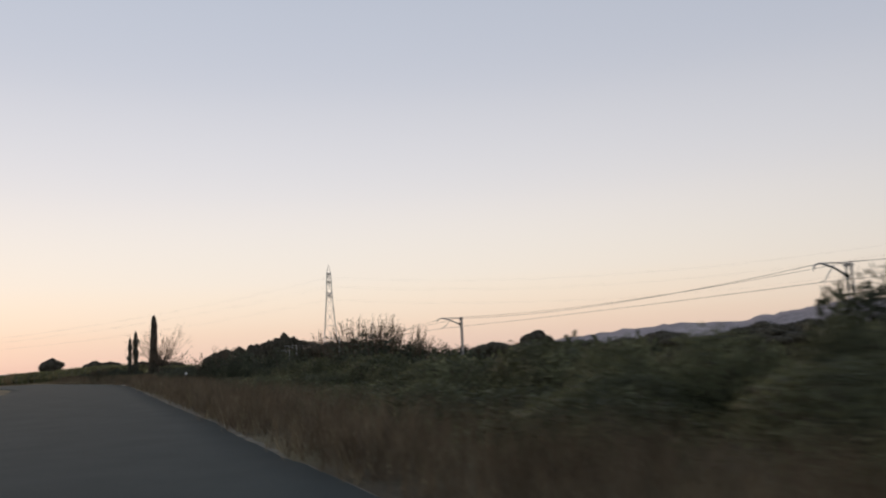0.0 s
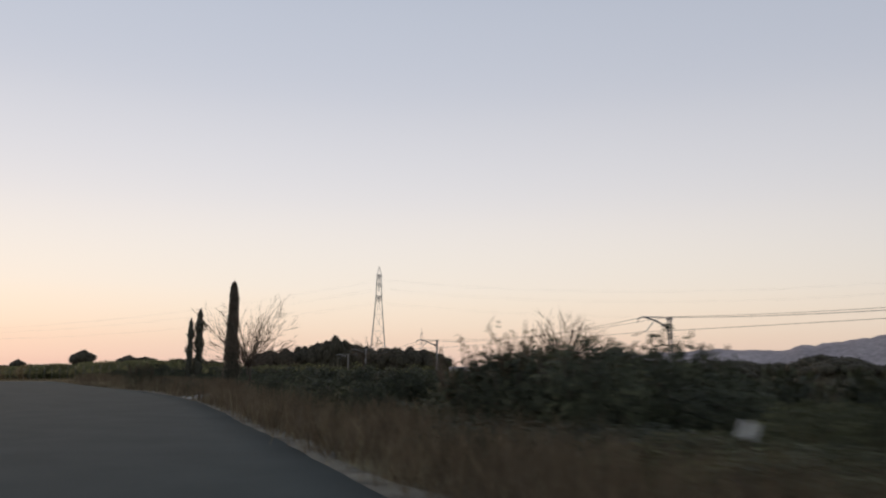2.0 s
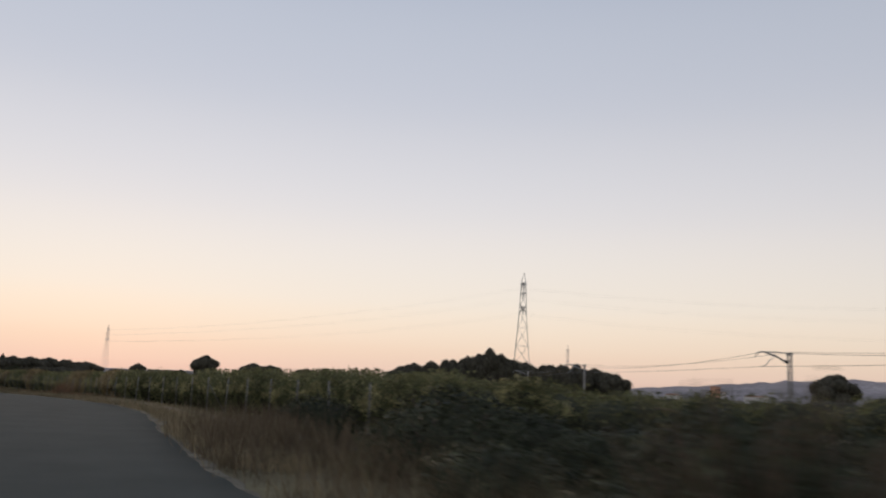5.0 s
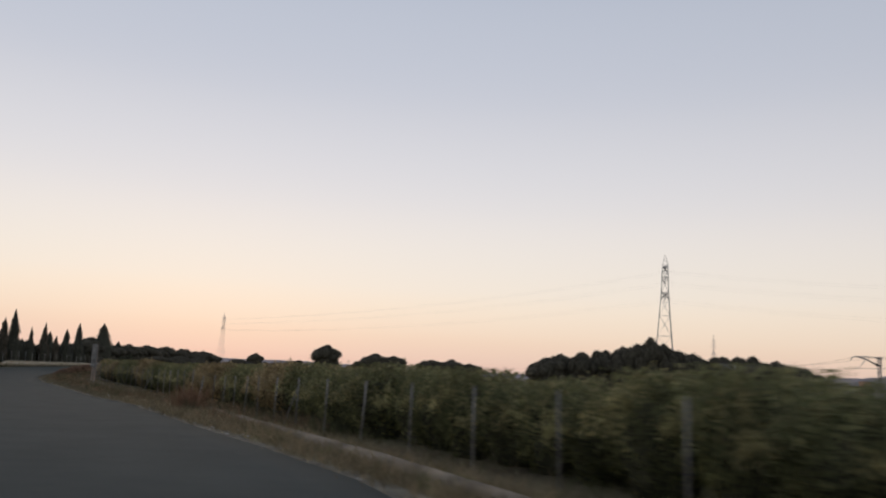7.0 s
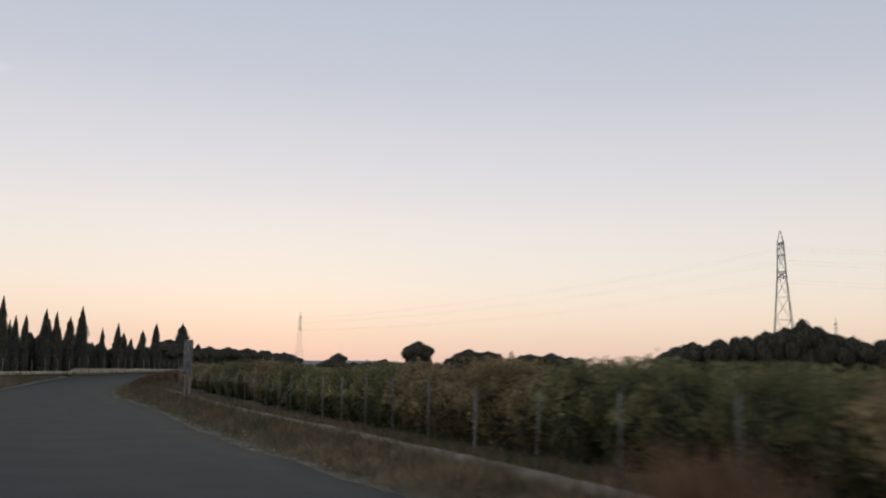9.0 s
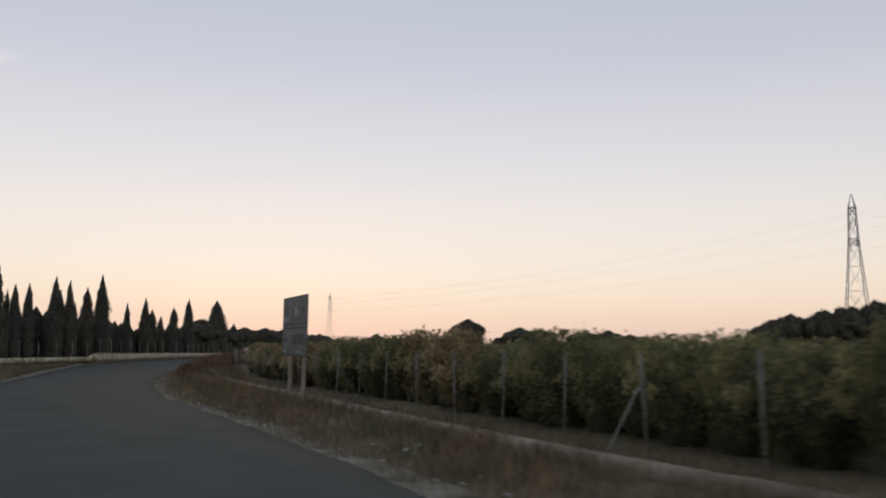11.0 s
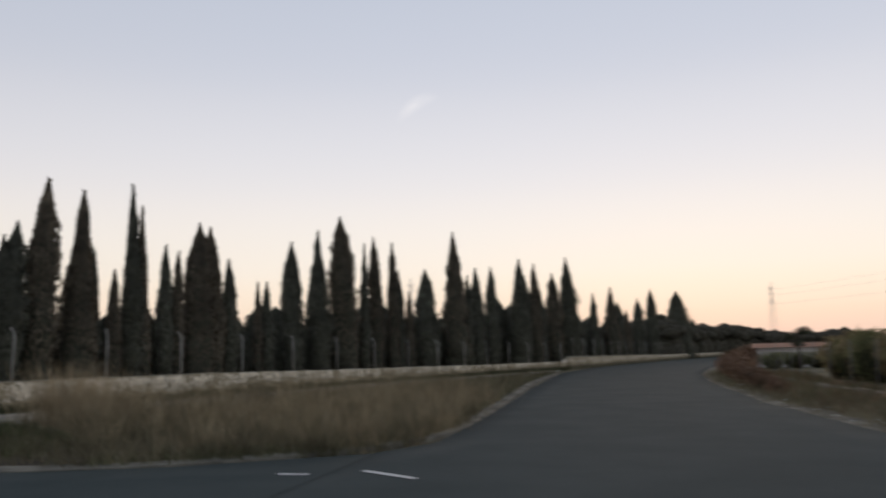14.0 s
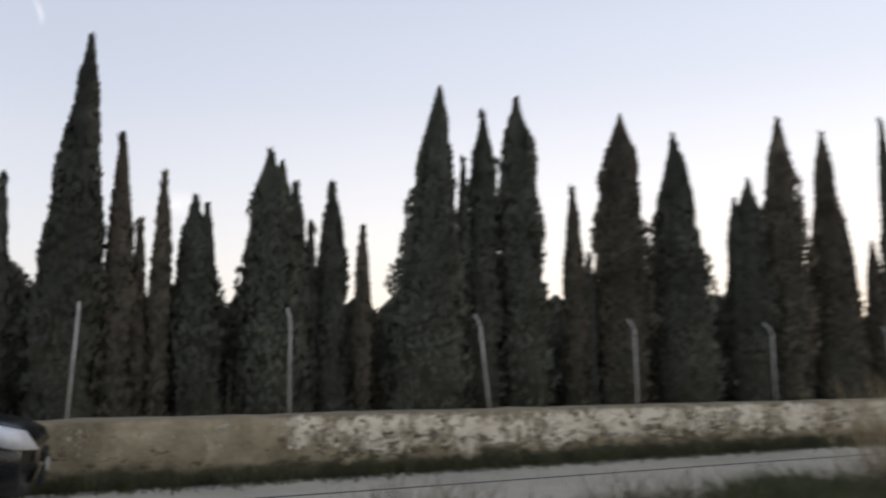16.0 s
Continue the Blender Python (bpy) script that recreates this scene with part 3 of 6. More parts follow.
# along the wall: y of the crown, how far the tip stands off, height of the tip, half width, habit (cone, ogive, many-tipped)
ROW_0 = [(141.02, -0.07, 3.11, 0.12, "o"), (141.61, 0.12, 4.8, 0.38, "c"), (142.19, -0.07, 3.73, 0.21, "c"), (142.41, -0.06, 2.73, 0.09, "o"), (142.61, -0.02, 3.28, 0.13, "o"), (143.03, -0.09, 3.04, 0.25, "m"), (143.85, -0.03, 3.7, 0.37, "o"), (144.07, -0.1, 3.55, 0.27, "o"), (144.18, -0.03, 3.33, 0.19, "o"), (144.37, -0.02, 2.85, 0.09, "o"), (144.62, 0, 3.38, 0.2, "o"), (145.04, -0.01, 2.86, 0.12, "o"), (145.89, 0.26, 4.88, 0.49, "c"), (146.49, 0.01, 3.91, 0.12, "o"), (146.75, 0.08, 4.63, 0.25, "o"), (147.4, -0.02, 4.91, 0.38, "o"), (148.25, 0.05, 3.66, 0.17, "o"), (148.48, 0.07, 2.7, 0.11, "o"), (148.98, 0.24, 4.87, 0.42, "o"), (150.17, 0.07, 4.7, 0.56, "c")]
ROW_1 = [(151.46, 0.31, 4.1, 0.36, "m"), (152.34, 0.2, 5.28, 0.36, "o"), (153.51, 0.08, 5.15, 0.44, "c"), (153.99, -0.04, 3.71, 0.16, "o"), (154.63, 0, 3.26, 0.18, "o"), (155.26, -0.08, 5.58, 0.3, "c"), (155.62, -0.1, 5.06, 0.21, "c"), (156.41, 0.02, 4.11, 0.21, "o"), (156.93, 0, 3.98, 0.18, "o"), (157.77, 0.05, 4.9, 0.45, "o"), (158.35, -0.05, 4.85, 0.37, "o"), (159.28, -0.08, 3.97, 0.26, "o"), (160.71, 0, 3.37, 0.13, "o"), (161.26, -0.06, 3.41, 0.21, "o"), (162.76, -0.1, 4.93, 0.36, "o"), (164.38, 0.04, 5.58, 0.41, "c"), (166.13, -0.27, 6.31, 0.51, "o"), (167.47, 0.04, 5.43, 0.21, "c"), (168.35, -0.19, 5.76, 0.28, "o"), (169.58, 0, 5.69, 0.22, "o")]
ROW_2 = [(170.12, -0.12, 4.55, 0.21, "o"), (170.9, 0, 3.63, 0.19, "o"), (172.38, -0.09, 4.76, 0.48, "m"), (175.16, -0.19, 6.8, 0.57, "c"), (176.33, 0, 4.79, 0.23, "o"), (177.23, -0.05, 5.22, 0.33, "o"), (178.91, -0.05, 5.44, 0.32, "o"), (182.49, 0.09, 6.21, 0.61, "c"), (183.5, -0.09, 5.3, 0.29, "o"), (185.13, -0.1, 6.13, 0.34, "o"), (186.07, 0, 4.53, 0.27, "o"), (188.55, -0.22, 5.83, 0.47, "o"), (191.75, -0.38, 7.14, 0.76, "c"), (197.72, 0.16, 5.11, 0.46, "c"), (203.22, 0, 5.98, 0.63, "c"), (205.73, -0.39, 4.93, 0.42, "o"), (208.4, 0, 4.33, 0.39, "o"), (213.12, 0, 5.53, 0.51, "o"), (219.38, 0, 6.78, 0.55, "o"), (234.11, -0.37, 7.51, 1.75, "c")]
ROW_3 = [(245.11, 0, 4.7, 0.72, "o")]
ROW = [(-47.6, 112), (-47.6, 140), (-47.9, 147.3), (-48.0, 157), (-48.3, 165), (-47.6, 174.4), (-46.9, 181), (-46.7, 190), (-46.6, 199), (-46.4, 224), (-46, 260)]


def row_x(y):
    return float(np.interp(y, [r[1] for r in ROW], [r[0] for r in ROW]))


rng = np.random.default_rng(77)
for k, (y, off, top, half, habit) in enumerate(ROW_0 + ROW_1 + ROW_2 + ROW_3):
    x = row_x(y)
    z = float(zg(x, y)) - 0.08
    brown = rng.random() < 0.35
    cypress("tall brownish green cypress behind the wall" if brown else "tall narrow dark green cypress behind the wall", "cypresses along the wall", (x, y, z), half * (1.07 if y < 163 else 1.17), top - z, off, 300 + k,
            CYPB if brown else CYP, 4 if habit == "m" else int(rng.choice([0, 1, 2])) if habit == "o" and half > 0.27 else 0, CONE if habit == "c" else PROF, 1.0, True, 1.0 if half < 0.2 else 1.5)
# lower cypresses behind, that close the view
low = []
for k in range(5):
    e = cypress("short bushy cypress in the row behind", "cypresses behind the row", (0, 0, -40), 0.62, 2.5, 0.0, 500 + k, CYP, 2, dense=0.3, ragged=1.6)
    low.append(e)
for k, y in enumerate(np.arange(134, 246, 0.76)):
    x = row_x(y) - 1.3 - rng.uniform(0, 0.8)
    top = float(np.interp(y, [140, 150, 160, 163, 168, 175, 184, 195, 205, 230, 246], [2.85, 2.5, 2.4, 2.75, 3.15, 3.35, 3.8, 3.6, 3.4, 3.6, 3.5]))
    f = top / 2.5 * rng.uniform(0.84, 1.12)
    g = 0.9 + 0.25 * f
    copy_thing(low[k % 5], pose(x, y, float(zg(x, y)) - 0.1, rz=float(rng.uniform(0, 360))) @ Matrix.Diagonal((g, g, f, 1)))
for e in low:
    for o in list(e.children):
        bpy.data.objects.remove(o)
    bpy.data.objects.remove(e)


# ---- the cypress wall with its fence ----
def wall_material():
    """Whitewash in torn patches over tan render, a grey cap, brown stains below and moss at the foot."""
    m = bpy.data.materials.new("flaking_whitewashed_render")
    m.use_nodes = True
    n, l = m.node_tree.nodes, m.node_tree.links
    b = n["Principled BSDF"]
    b.inputs["Roughness"].default_value = 0.95
    b.inputs["Specular IOR Level"].default_value = 0.15
    co = n.new("ShaderNodeTexCoord")
    place = n.new("ShaderNodeSeparateXYZ")
    l.new(co.outputs["Object"], place.inputs[0])

    def nz(scale, detail=6, rough=0.6, tall=1.0):
        st = n.new("ShaderNodeMapping")
        st.inputs["Scale"].default_value = (1.0, 1.0, tall)
        l.new(co.outputs["Object"], st.inputs["Vector"])
        q = n.new("ShaderNodeTexNoise")
        q.inputs["Scale"].default_value, q.inputs["Detail"].default_value, q.inputs["Roughness"].default_value = scale, detail, rough
        l.new(st.outputs[0], q.inputs["Vector"])
        return q.outputs["Fac"]

    def calc(op, a, c, clamp=False):
        q = n.new("ShaderNodeMath")
        q.operation, q.use_clamp = op, clamp
        for k, x in enumerate((a, c)):
            if isinstance(x, (int, float)):
                q.inputs[k].default_value = x
            else:
                l.new(x, q.inputs[k])
        return q.outputs[0]

    def band(x, lo, hi, to0=0.0, to1=1.0):
        q = n.new("ShaderNodeMapRange")
        q.inputs["From Min"].default_value, q.inputs["From Max"].default_value = lo, hi
        q.inputs["To Min"].default_value, q.inputs["To Max"].default_value = to0, to1
        l.new(x, q.inputs["Value"])
        return q.outputs[0]

    def over(low, high, fac):
        q = n.new("ShaderNodeMixRGB")
        l.new(fac, q.inputs["Fac"])
        for k, x in (("Color1", low), ("Color2", high)):
            if isinstance(x, tuple):
                q.inputs[k].default_value = (*x, 1)
            else:
                l.new(x, q.inputs[k])
        return q.outputs[0]

    wavy = calc("ADD", place.outputs["Z"], calc("MULTIPLY", calc("SUBTRACT", nz(2.6, 5, 0.6), 0.5), 0.42))
    tan = ramp(n, [(0.32, (0.16, 0.130, 0.083)), (0.5, (0.33, 0.272, 0.175)), (0.66, (0.50, 0.42, 0.285))])
    l.new(nz(1.9, 9, 0.68), tan.inputs["Fac"])
    # torn whitewash, denser half way up, missing from the plain stretch and wearing thin with distance along the wall
    torn = calc("ADD", calc("ADD", calc("MULTIPLY", nz(2.4, 3, 0.5), 0.6), 0.235), calc("MULTIPLY", calc("SUBTRACT", nz(17.0, 9, 0.8, 0.5), 0.5), 1.15))
    torn = calc("ADD", torn, band(wavy, 0.05, 0.24, -0.24, 0.06))
    torn = calc("SUBTRACT", torn, band(place.outputs["Z"], 0.50, 0.60, 0.0, 0.16))
    torn = calc("SUBTRACT", torn, band(place.outputs["Y"], 143.6, 144.05, 0.20, 0.0))
    torn = calc("SUBTRACT", torn, band(place.outputs["Y"], 156.0, 164.0, 0.0, 0.07))
    lime = ramp(n, [(0.32, (0.44, 0.375, 0.265)), (0.5, (0.78, 0.69, 0.53)), (0.66, (0.87, 0.79, 0.64))])
    l.new(nz(7.0, 8, 0.7), lime.inputs["Fac"])
    face = over(tan.outputs[0], lime.outputs[0], band(torn, 0.515, 0.565))
    # brown holes where the render has fallen
    holes = calc("SUBTRACT", calc("SUBTRACT", nz(6.2, 10, 0.74, 1.5), band(wavy, 0.05, 0.5, 0.0, 0.075)), band(place.outputs["Y"], 143.6, 144.05, 0.05, 0.0))
    face = over(face, (0.105, 0.088, 0.056), band(holes, 0.49, 0.53, 0.0, 0.85))
    face = over(face, (0.225, 0.198, 0.145), calc("MULTIPLY", band(calc("ADD", place.outputs["Z"], calc("MULTIPLY", nz(5.0, 6, 0.7), 0.10)), 0.60, 0.63), 0.85))
    face = over(face, (0.062, 0.060, 0.033), band(wavy, 0.13, 0.04, 0.0, 0.85))
    l.new(face, b.inputs["Base Color"])
    bp = n.new("ShaderNodeBump")
    bp.inputs["Strength"].default_value, bp.inputs["Distance"].default_value = 0.8, 0.03
    l.new(calc("ADD", nz(9, 8, 0.7), calc("MULTIPLY", band(torn, 0.515, 0.565), 0.5)), bp.inputs["Height"])
    l.new(bp.outputs[0], b.inputs["Normal"])
    return m


WALLM = wall_material()


def wall_height(y):
    return float(np.interp(y, [140, 156, 164, 173, 180, 186.5, 187.4, 205, 225, 245], [0.66, 0.65, 0.57, 0.49, 0.46, 0.45, 0.74, 0.64, 0.52, 0.55]))


def low_wall(name, points, height, thick, seed, material, label, category="wall", step=0.3, prof=None, wave=1.0):
    """A low masonry wall along a line, with an uneven top and face."""
    p, nr = line(points, step)
    rng = np.random.default_rng(seed)
    v, f = [], []
    prof = prof or [(0.5, -0.2), (0.5, 0.25), (0.5, 0.6), (0.48, 0.93), (0.40, 1.0), (-0.40, 1.0), (-0.48, 0.93), (-0.5, 0.5), (-0.5, -0.2)]
    for i, (c, d) in enumerate(zip(p, nr)):
        g = float(zg(c[0], c[1]))
        hh = (height or wall_height(c[1])) * (1 + wave * (0.05 * noise.noise((i * step * 0.5, seed, 0)) + 0.03 * noise.noise((i * step * 2.3, seed, 0))))
        for a, h in prof:
            off = a * thick + 0.018 * noise.noise((c[1] * 2.1, h * 2, seed + a))
            v.append((c[0] + d[0] * off, c[1] + d[1] * off, g + h * hh))
    w = len(prof)
    for i in range(len(p) - 1):
        for k in range(w - 1):
            f.append((i * w + k, i * w + k + 1, (i + 1) * w + k + 1, (i + 1) * w + k))
    f.append(tuple(range(w)))
    f.append(tuple(range((len(p) - 1) * w, len(p) * w))[::-1])
    return tagged(new(name, mesh(name, v, f, material, True)), label, category, kind="structure")


low_wall("wall_west", WALL, None, 0.30, 3, WALLM, "low masonry wall with flaking whitewash and tan render")
low_wall("wall_west_far", WALL2, None, 0.30, 7, WALLM, "taller stretch of pale whitewashed low wall")
low_wall("wall_west_end", WALL3, None, 0.32, 9, WALLM, "pale end stretch of whitewashed wall at the bend")
# the edging bows towards the road at both ends of the grove
BOW = [(71, -0.7), (86, -0.6), (91, -0.4), (96, -0.2), (101, -0.03), (124, 0), (135, -0.55), (147, -0.65), (155, -0.65), (165, -0.5), (188, -0.3)]
KERBS = [(x + float(np.interp(y, [b[0] for b in BOW], [b[1] for b in BOW])), y) for x, y in KERBL]
low_wall("kerb", KERBS, 0.125, 0.42, 11, KERB, "low worn concrete edging of the orange grove", "kerb", 0.3, [(0.5, -0.3), (0.46, 0.2), (0.36, 0.62), (0.22, 0.9), (0.05, 1.0), (-0.15, 0.95), (-0.33, 0.7), (-0.45, 0.3), (-0.5, -0.3)], 4.0)


SHAFT = mesh("shaft", *tube([(0, 0, -0.15), (0, 0, 0.5), (0, 0, 1.0)], [0.015, 0.0145, 0.014], 8), POSTP, True)
ARM = mesh("arm", *tube([(0, 0, 0.985), (0.05, 0, 1.07), (0.13, 0, 1.15)], [0.014, 0.013, 0.011], 8), POSTP, True)
wl_p, wl_n = line(WALL + WALL2[1:], 0.25)
s_along = np.r_[0, np.cumsum(np.hypot(*np.diff(wl_p, axis=0).T))]
s0 = float(np.interp(143.9, wl_p[:, 1], s_along))
rng = np.random.default_rng(8)
for k in range(-11, 38):
    q = s0 + 2.51 * k + (0.34 if k == -1 else -0.06 if k == 1 else -0.32 if k > 1 else 0)
    if q > s_along[-1]:
        break
    c = [float(np.interp(q, s_along, wl_p[:, j])) for j in (0, 1)]
    e = thing("fence_post", "leaning grey concrete fence post on the wall" if k == 1 else "slim grey concrete fence post with angled top on the wall", "fence post", "posts on the cypress wall")
    part("shaft", SHAFT, e)
    part("arm", ARM, e)
    tilt = {1: 6.0, 0: 0.5, -1: -2.5}.get(k, rng.normal() * 0.8)
    e.matrix_basis = pose(c[0], c[1], float(zg(*c)) + wall_height(c[1]) - 0.01, rx=tilt) @ pose(0, 0, 0, rz=180 + rng.normal() * 10)


# ---- grasses and low growth ----
def stuff(name, v, material, label):
    return tagged(new(name, quads(name, v, material)), label, "grass", kind="stuff")


def along(rng, points, n, lo, hi, y0, y1):
    """Random ground places in a band beside a line, from lo to hi metres to its right, between two y."""
    p, nr = line(points, 0.5)
    ok = np.where((p[:, 1] > y0) & (p[:, 1] < y1))[0]
    i = rng.choice(ok, n)
    off = rng.uniform(lo, hi, n)
    q = p[i] + nr[i] * off[:, None] + rng.normal(size=(n, 2)) * 0.15
    return np.stack([q[:, 0], q[:, 1], zg(q[:, 0], q[:, 1]) - 0.05], 1)


def clumped(rng, base, keep, scale=0.6, seed=0):
    """Keeps the places where a noise is high, so that grass grows in tufts."""
    w = np.array([noise.noise((x * scale, y * scale, seed)) for x, y in base[:, :2]])
    return base[w + rng.normal(size=len(base)) * 0.15 > keep]


rng = np.random.default_rng(22)
kg = clumped(rng, along(rng, KERBS, 20000, -0.8, -0.3, 74, 186), -0.02, 0.9, 31)
stuff("kerb_foot_grass", blades(rng, kg, 0.16, 0.013, 0.5), VERGE, "dry tufts leaning over the concrete edging")
kg = clumped(rng, along(rng, KERBS, 11000, -0.7, 0.35, 74, 186), 0.14, 1.3, 33)
kg[:, 2] += 0.04
stuff("kerb_weeds", blades(rng, kg, 0.17, 0.016, 0.6), GREEN, "green weeds growing over the concrete edging")
kg = along(rng, KERBS, 16000, 0.15, 1.6, 74, 186)
stuff("grove_floor_litter", blades(rng, clumped(rng, kg, -0.1, 0.7, 35), 0.12, 0.014, 0.8), DRYD, "dry weeds under the fence of the grove")
rng = np.random.default_rng(21)
b1 = clumped(rng, along(rng, EDGE, 36000, 0.22, 2.6, -20, 74), -0.18)
b1 = b1[np.hypot(b1[:, 0] - 0.8, (b1[:, 1] - 45.7) * 0.7) > 1.2]
b1 = b1[(b1[:, 1] < 29) | ((b1[:, 1] > 43.5) & (b1[:, 1] < 50)) | (b1[:, 1] > 66) | ((b1[:, 1] < 43.5) & (b1[:, 0] < 0.9)) | (rng.random(len(b1)) < 0.3)]
stuff("dry_verge_grass", blades(rng, b1, 0.62, 0.014, 0.28), DRYD, "tall dull brown dry grass along the road")
bx = clumped(rng, along(rng, EDGE, 16000, 1.6, 5.0, 44, 60), -0.25, 0.6, 14)
stuff("rough_field_grass", blades(rng, bx, 0.55, 0.015, 0.35), DRYD, "rough brown grass under the bare trees")
b2 = clumped(rng, along(rng, EDGE, 15000, 0.15, 2.4, -20, 74), 0.0, 0.9, 3)
b2 = b2[np.hypot(b2[:, 0] - 0.8, (b2[:, 1] - 45.7) * 0.7) > 1.2]
stuff("straw_verge_grass", blades(rng, b2, 0.5, 0.012, 0.35), DRY, "straw coloured seeding grass along the road")
b3 = clumped(rng, along(rng, EDGE, 36000, 0.3, 1.9, 66, 118), -0.2, 0.8, 5)
stuff("grove_verge_grass", blades(rng, b3, 0.20, 0.012, 0.5), VERGE, "short dry grass between road and grove edging")
b3 = clumped(rng, along(rng, EDGE, 56000, 0.12, 4.2, 100, 185), -0.15, 1.1, 6)
stuff("wide_verge_grass", blades(rng, b3, 0.19, 0.013, 0.5), DULL, "short dry grass round the road sign")
b3 = clumped(rng, along(rng, EDGE, 24000, 0.4, 3.6, 78, 185), 0.05, 0.5, 8)
stuff("green_verge_grass", blades(rng, b3, 0.16, 0.014, 0.5), GREEN, "low green weeds between road and grove")


b4 = clumped(rng, along(rng, EDGE, 16000, 0.9, 3.9, 98, 182), 0.12, 0.7, 51)
stuff("tall_verge_weeds", blades(rng, b4, 0.38, 0.017, 0.4), WEED, "tall dark green weeds on the wide verge")
b4 = clumped(rng, along(rng, EDGE, 20000, 0.8, 3.9, 98, 182), 0.1, 0.9, 53)
stuff("rusty_verge_grass", blades(rng, b4, 0.33, 0.012, 0.45), REDG, "rusty dry grass tufts on the wide verge")
b4 = clumped(rng, along(rng, EDGE, 9000, 0.3, 3.8, 78, 185), 0.12, 0.8, 17)
stuff("straw_tufts", blades(rng, b4, 0.23, 0.012, 0.5), DRY, "straw tufts on the verge round the sign")


def island_places(rng, n):
    """Places on the grass island between the side road, the lane and the road."""
    out = []
    while len(out) < n:
        y = rng.uniform(143.6, 180)
        xl = np.interp(y, [143.6, 145, 147, 150, 158, 165, 172, 180], [-44.55, -44.3, -44.15, -44.1, -44.3, -44.4, -44.3, -44.2])
        xr = np.interp(y, [143.7, 144.9, 146.2, 147.1, 148.7, 150.2, 152.7, 156.5, 161.7, 169.7, 180.5], [-44.4, -42.2, -40.4, -38.8, -37.3, -37.0, -37.4, -38.6, -40.0, -42.1, -44.2])
        x = rng.uniform(-44.6, -36.6)
        if xl < x < xr:
            out.append((x, y, float(zg(x, y)) - 0.05))
    return np.array(out)


ip = island_places(rng, 30000)
corner = np.interp(ip[:, 0], [-44.3, -43.5, -42.5, -41.5, -40.5, -39.5, -38.5], [150.4, 149.5, 148.7, 148.1, 147.8, 147.8, 148.6])
tall = ip[(ip[:, 1] < 160) & (ip[:, 1] > corner) & (ip[:, 0] > -43.9)]
fringe = ip[(np.interp(ip[:, 1], [147.1, 148.7, 150.2, 152.7, 156.5, 161.7, 169.7], [-38.8, -37.3, -37.0, -37.4, -38.6, -40.0, -42.1]) - ip[:, 0] < 1.1) | (ip[:, 1] > 157)]
stuff("island_fringe_weeds", blades(rng, clumped(rng, fringe, -0.25, 0.8, 81), 0.20, 0.016, 0.5), WEED, "dark green weeds along the island's edge by the road")
tall = clumped(rng, np.concatenate([tall, tall + rng.normal(size=tall.shape) * (0.15, 0.15, 0)]), -0.25, 0.8, 12)
level = np.array([noise.noise((x * 0.45, y * 0.45, 40)) + 0.5 * noise.noise((x * 1.3, y * 1.3, 41)) for x, y in tall[:, :2]])
for lo, hi, h, m, label in ((-9, -0.12, 0.30, VERGE, "low brown grass on the road island"), (-0.12, 0.16, 0.47, DULL, "tall straw coloured dry grass on the road island"), (0.16, 9, 0.66, DRY, "higher tufts of straw coloured grass on the island")):
    stuff("island_dry_grass", blades(rng, tall[(level >= lo) & (level < hi)], h, 0.010, 0.3), m, label)
stuff("island_straw", blades(rng, tall[rng.random(len(tall)) < 0.09], 0.66, 0.009, 0.3), STRAW, "pale seeding straw standing out of the island's grass")
rg = ip[(ip[:, 1] < corner) & (rng.random(len(ip)) < 0.8)]
stuff("island_border_grass", blades(rng, clumped(rng, rg, -0.3, 0.9, 61), 0.30, 0.013, 0.5), DULL, "brown weeds along the island's border")
for cx, cy, wide, count, tall_ in ((-43.6, 149.5, 0.30, 620, 0.95), (-43.1, 149.9, 0.5, 520, 0.75), (-42.6, 149.2, 0.45, 360, 0.6), (-43.7, 150.6, 0.3, 300, 0.8)):
    cl = np.stack([rng.normal(size=count) * wide + cx, rng.normal(size=count) * wide + cy], 1)
    stuff("island_straw_clump", blades(rng, np.c_[cl, zg(cl[:, 0], cl[:, 1]) - 0.05][cl[:, 0] > -44.1], tall_, 0.011, 0.3), STRAW, "high pale straw clump beside the lane")
cl = np.stack([rng.normal(size=7000) * 0.75 - 43.3, rng.normal(size=7000) * 0.55 + 147.6], 1)
cl = clumped(rng, np.c_[cl, zg(cl[:, 0], cl[:, 1]) - 0.04], -0.15, 1.2, 71)
stuff("island_green_weeds", blades(rng, cl[cl[:, 0] > -44.05], 0.2, 0.02, 0.6), FRESH, "fresh green weeds where the lane meets the island")
stuff("island_brown_grass", blades(rng, ip[(rng.random(len(ip)) < 0.7) & (ip[:, 1] > corner - 0.3)], 0.30, 0.013, 0.4), DULL, "brown grass on the road island")
gi = ip[(ip[:, 0] < -42.2) | (ip[:, 1] > 157) | (ip[:, 1] < corner + 0.2)]
stuff("island_green_grass", blades(rng, clumped(rng, gi, -0.1, 0.5, 2), 0.14, 0.014, 0.5), GREEN, "low green grass along the lane")
wf = along(rng, WALL, 40000, 0.14, 0.62, 114, 185)
stuff("wall_foot_grass", blades(rng, clumped(rng, wf, -0.45, 0.9, 7), 0.19, 0.016, 0.45), WEED, "dark weeds at the foot of the wall")
for y in (143.25, 145.2):
    cl = np.stack([rng.normal(size=34) * 0.05 + row_x(y) + 0.85, rng.normal(size=34) * 0.05 + y], 1)
    stuff("wall_weed", blades(rng, np.c_[cl, zg(cl[:, 0], cl[:, 1])], 0.95, 0.007, 0.09), STALK, "tall pale weed standing behind the wall")
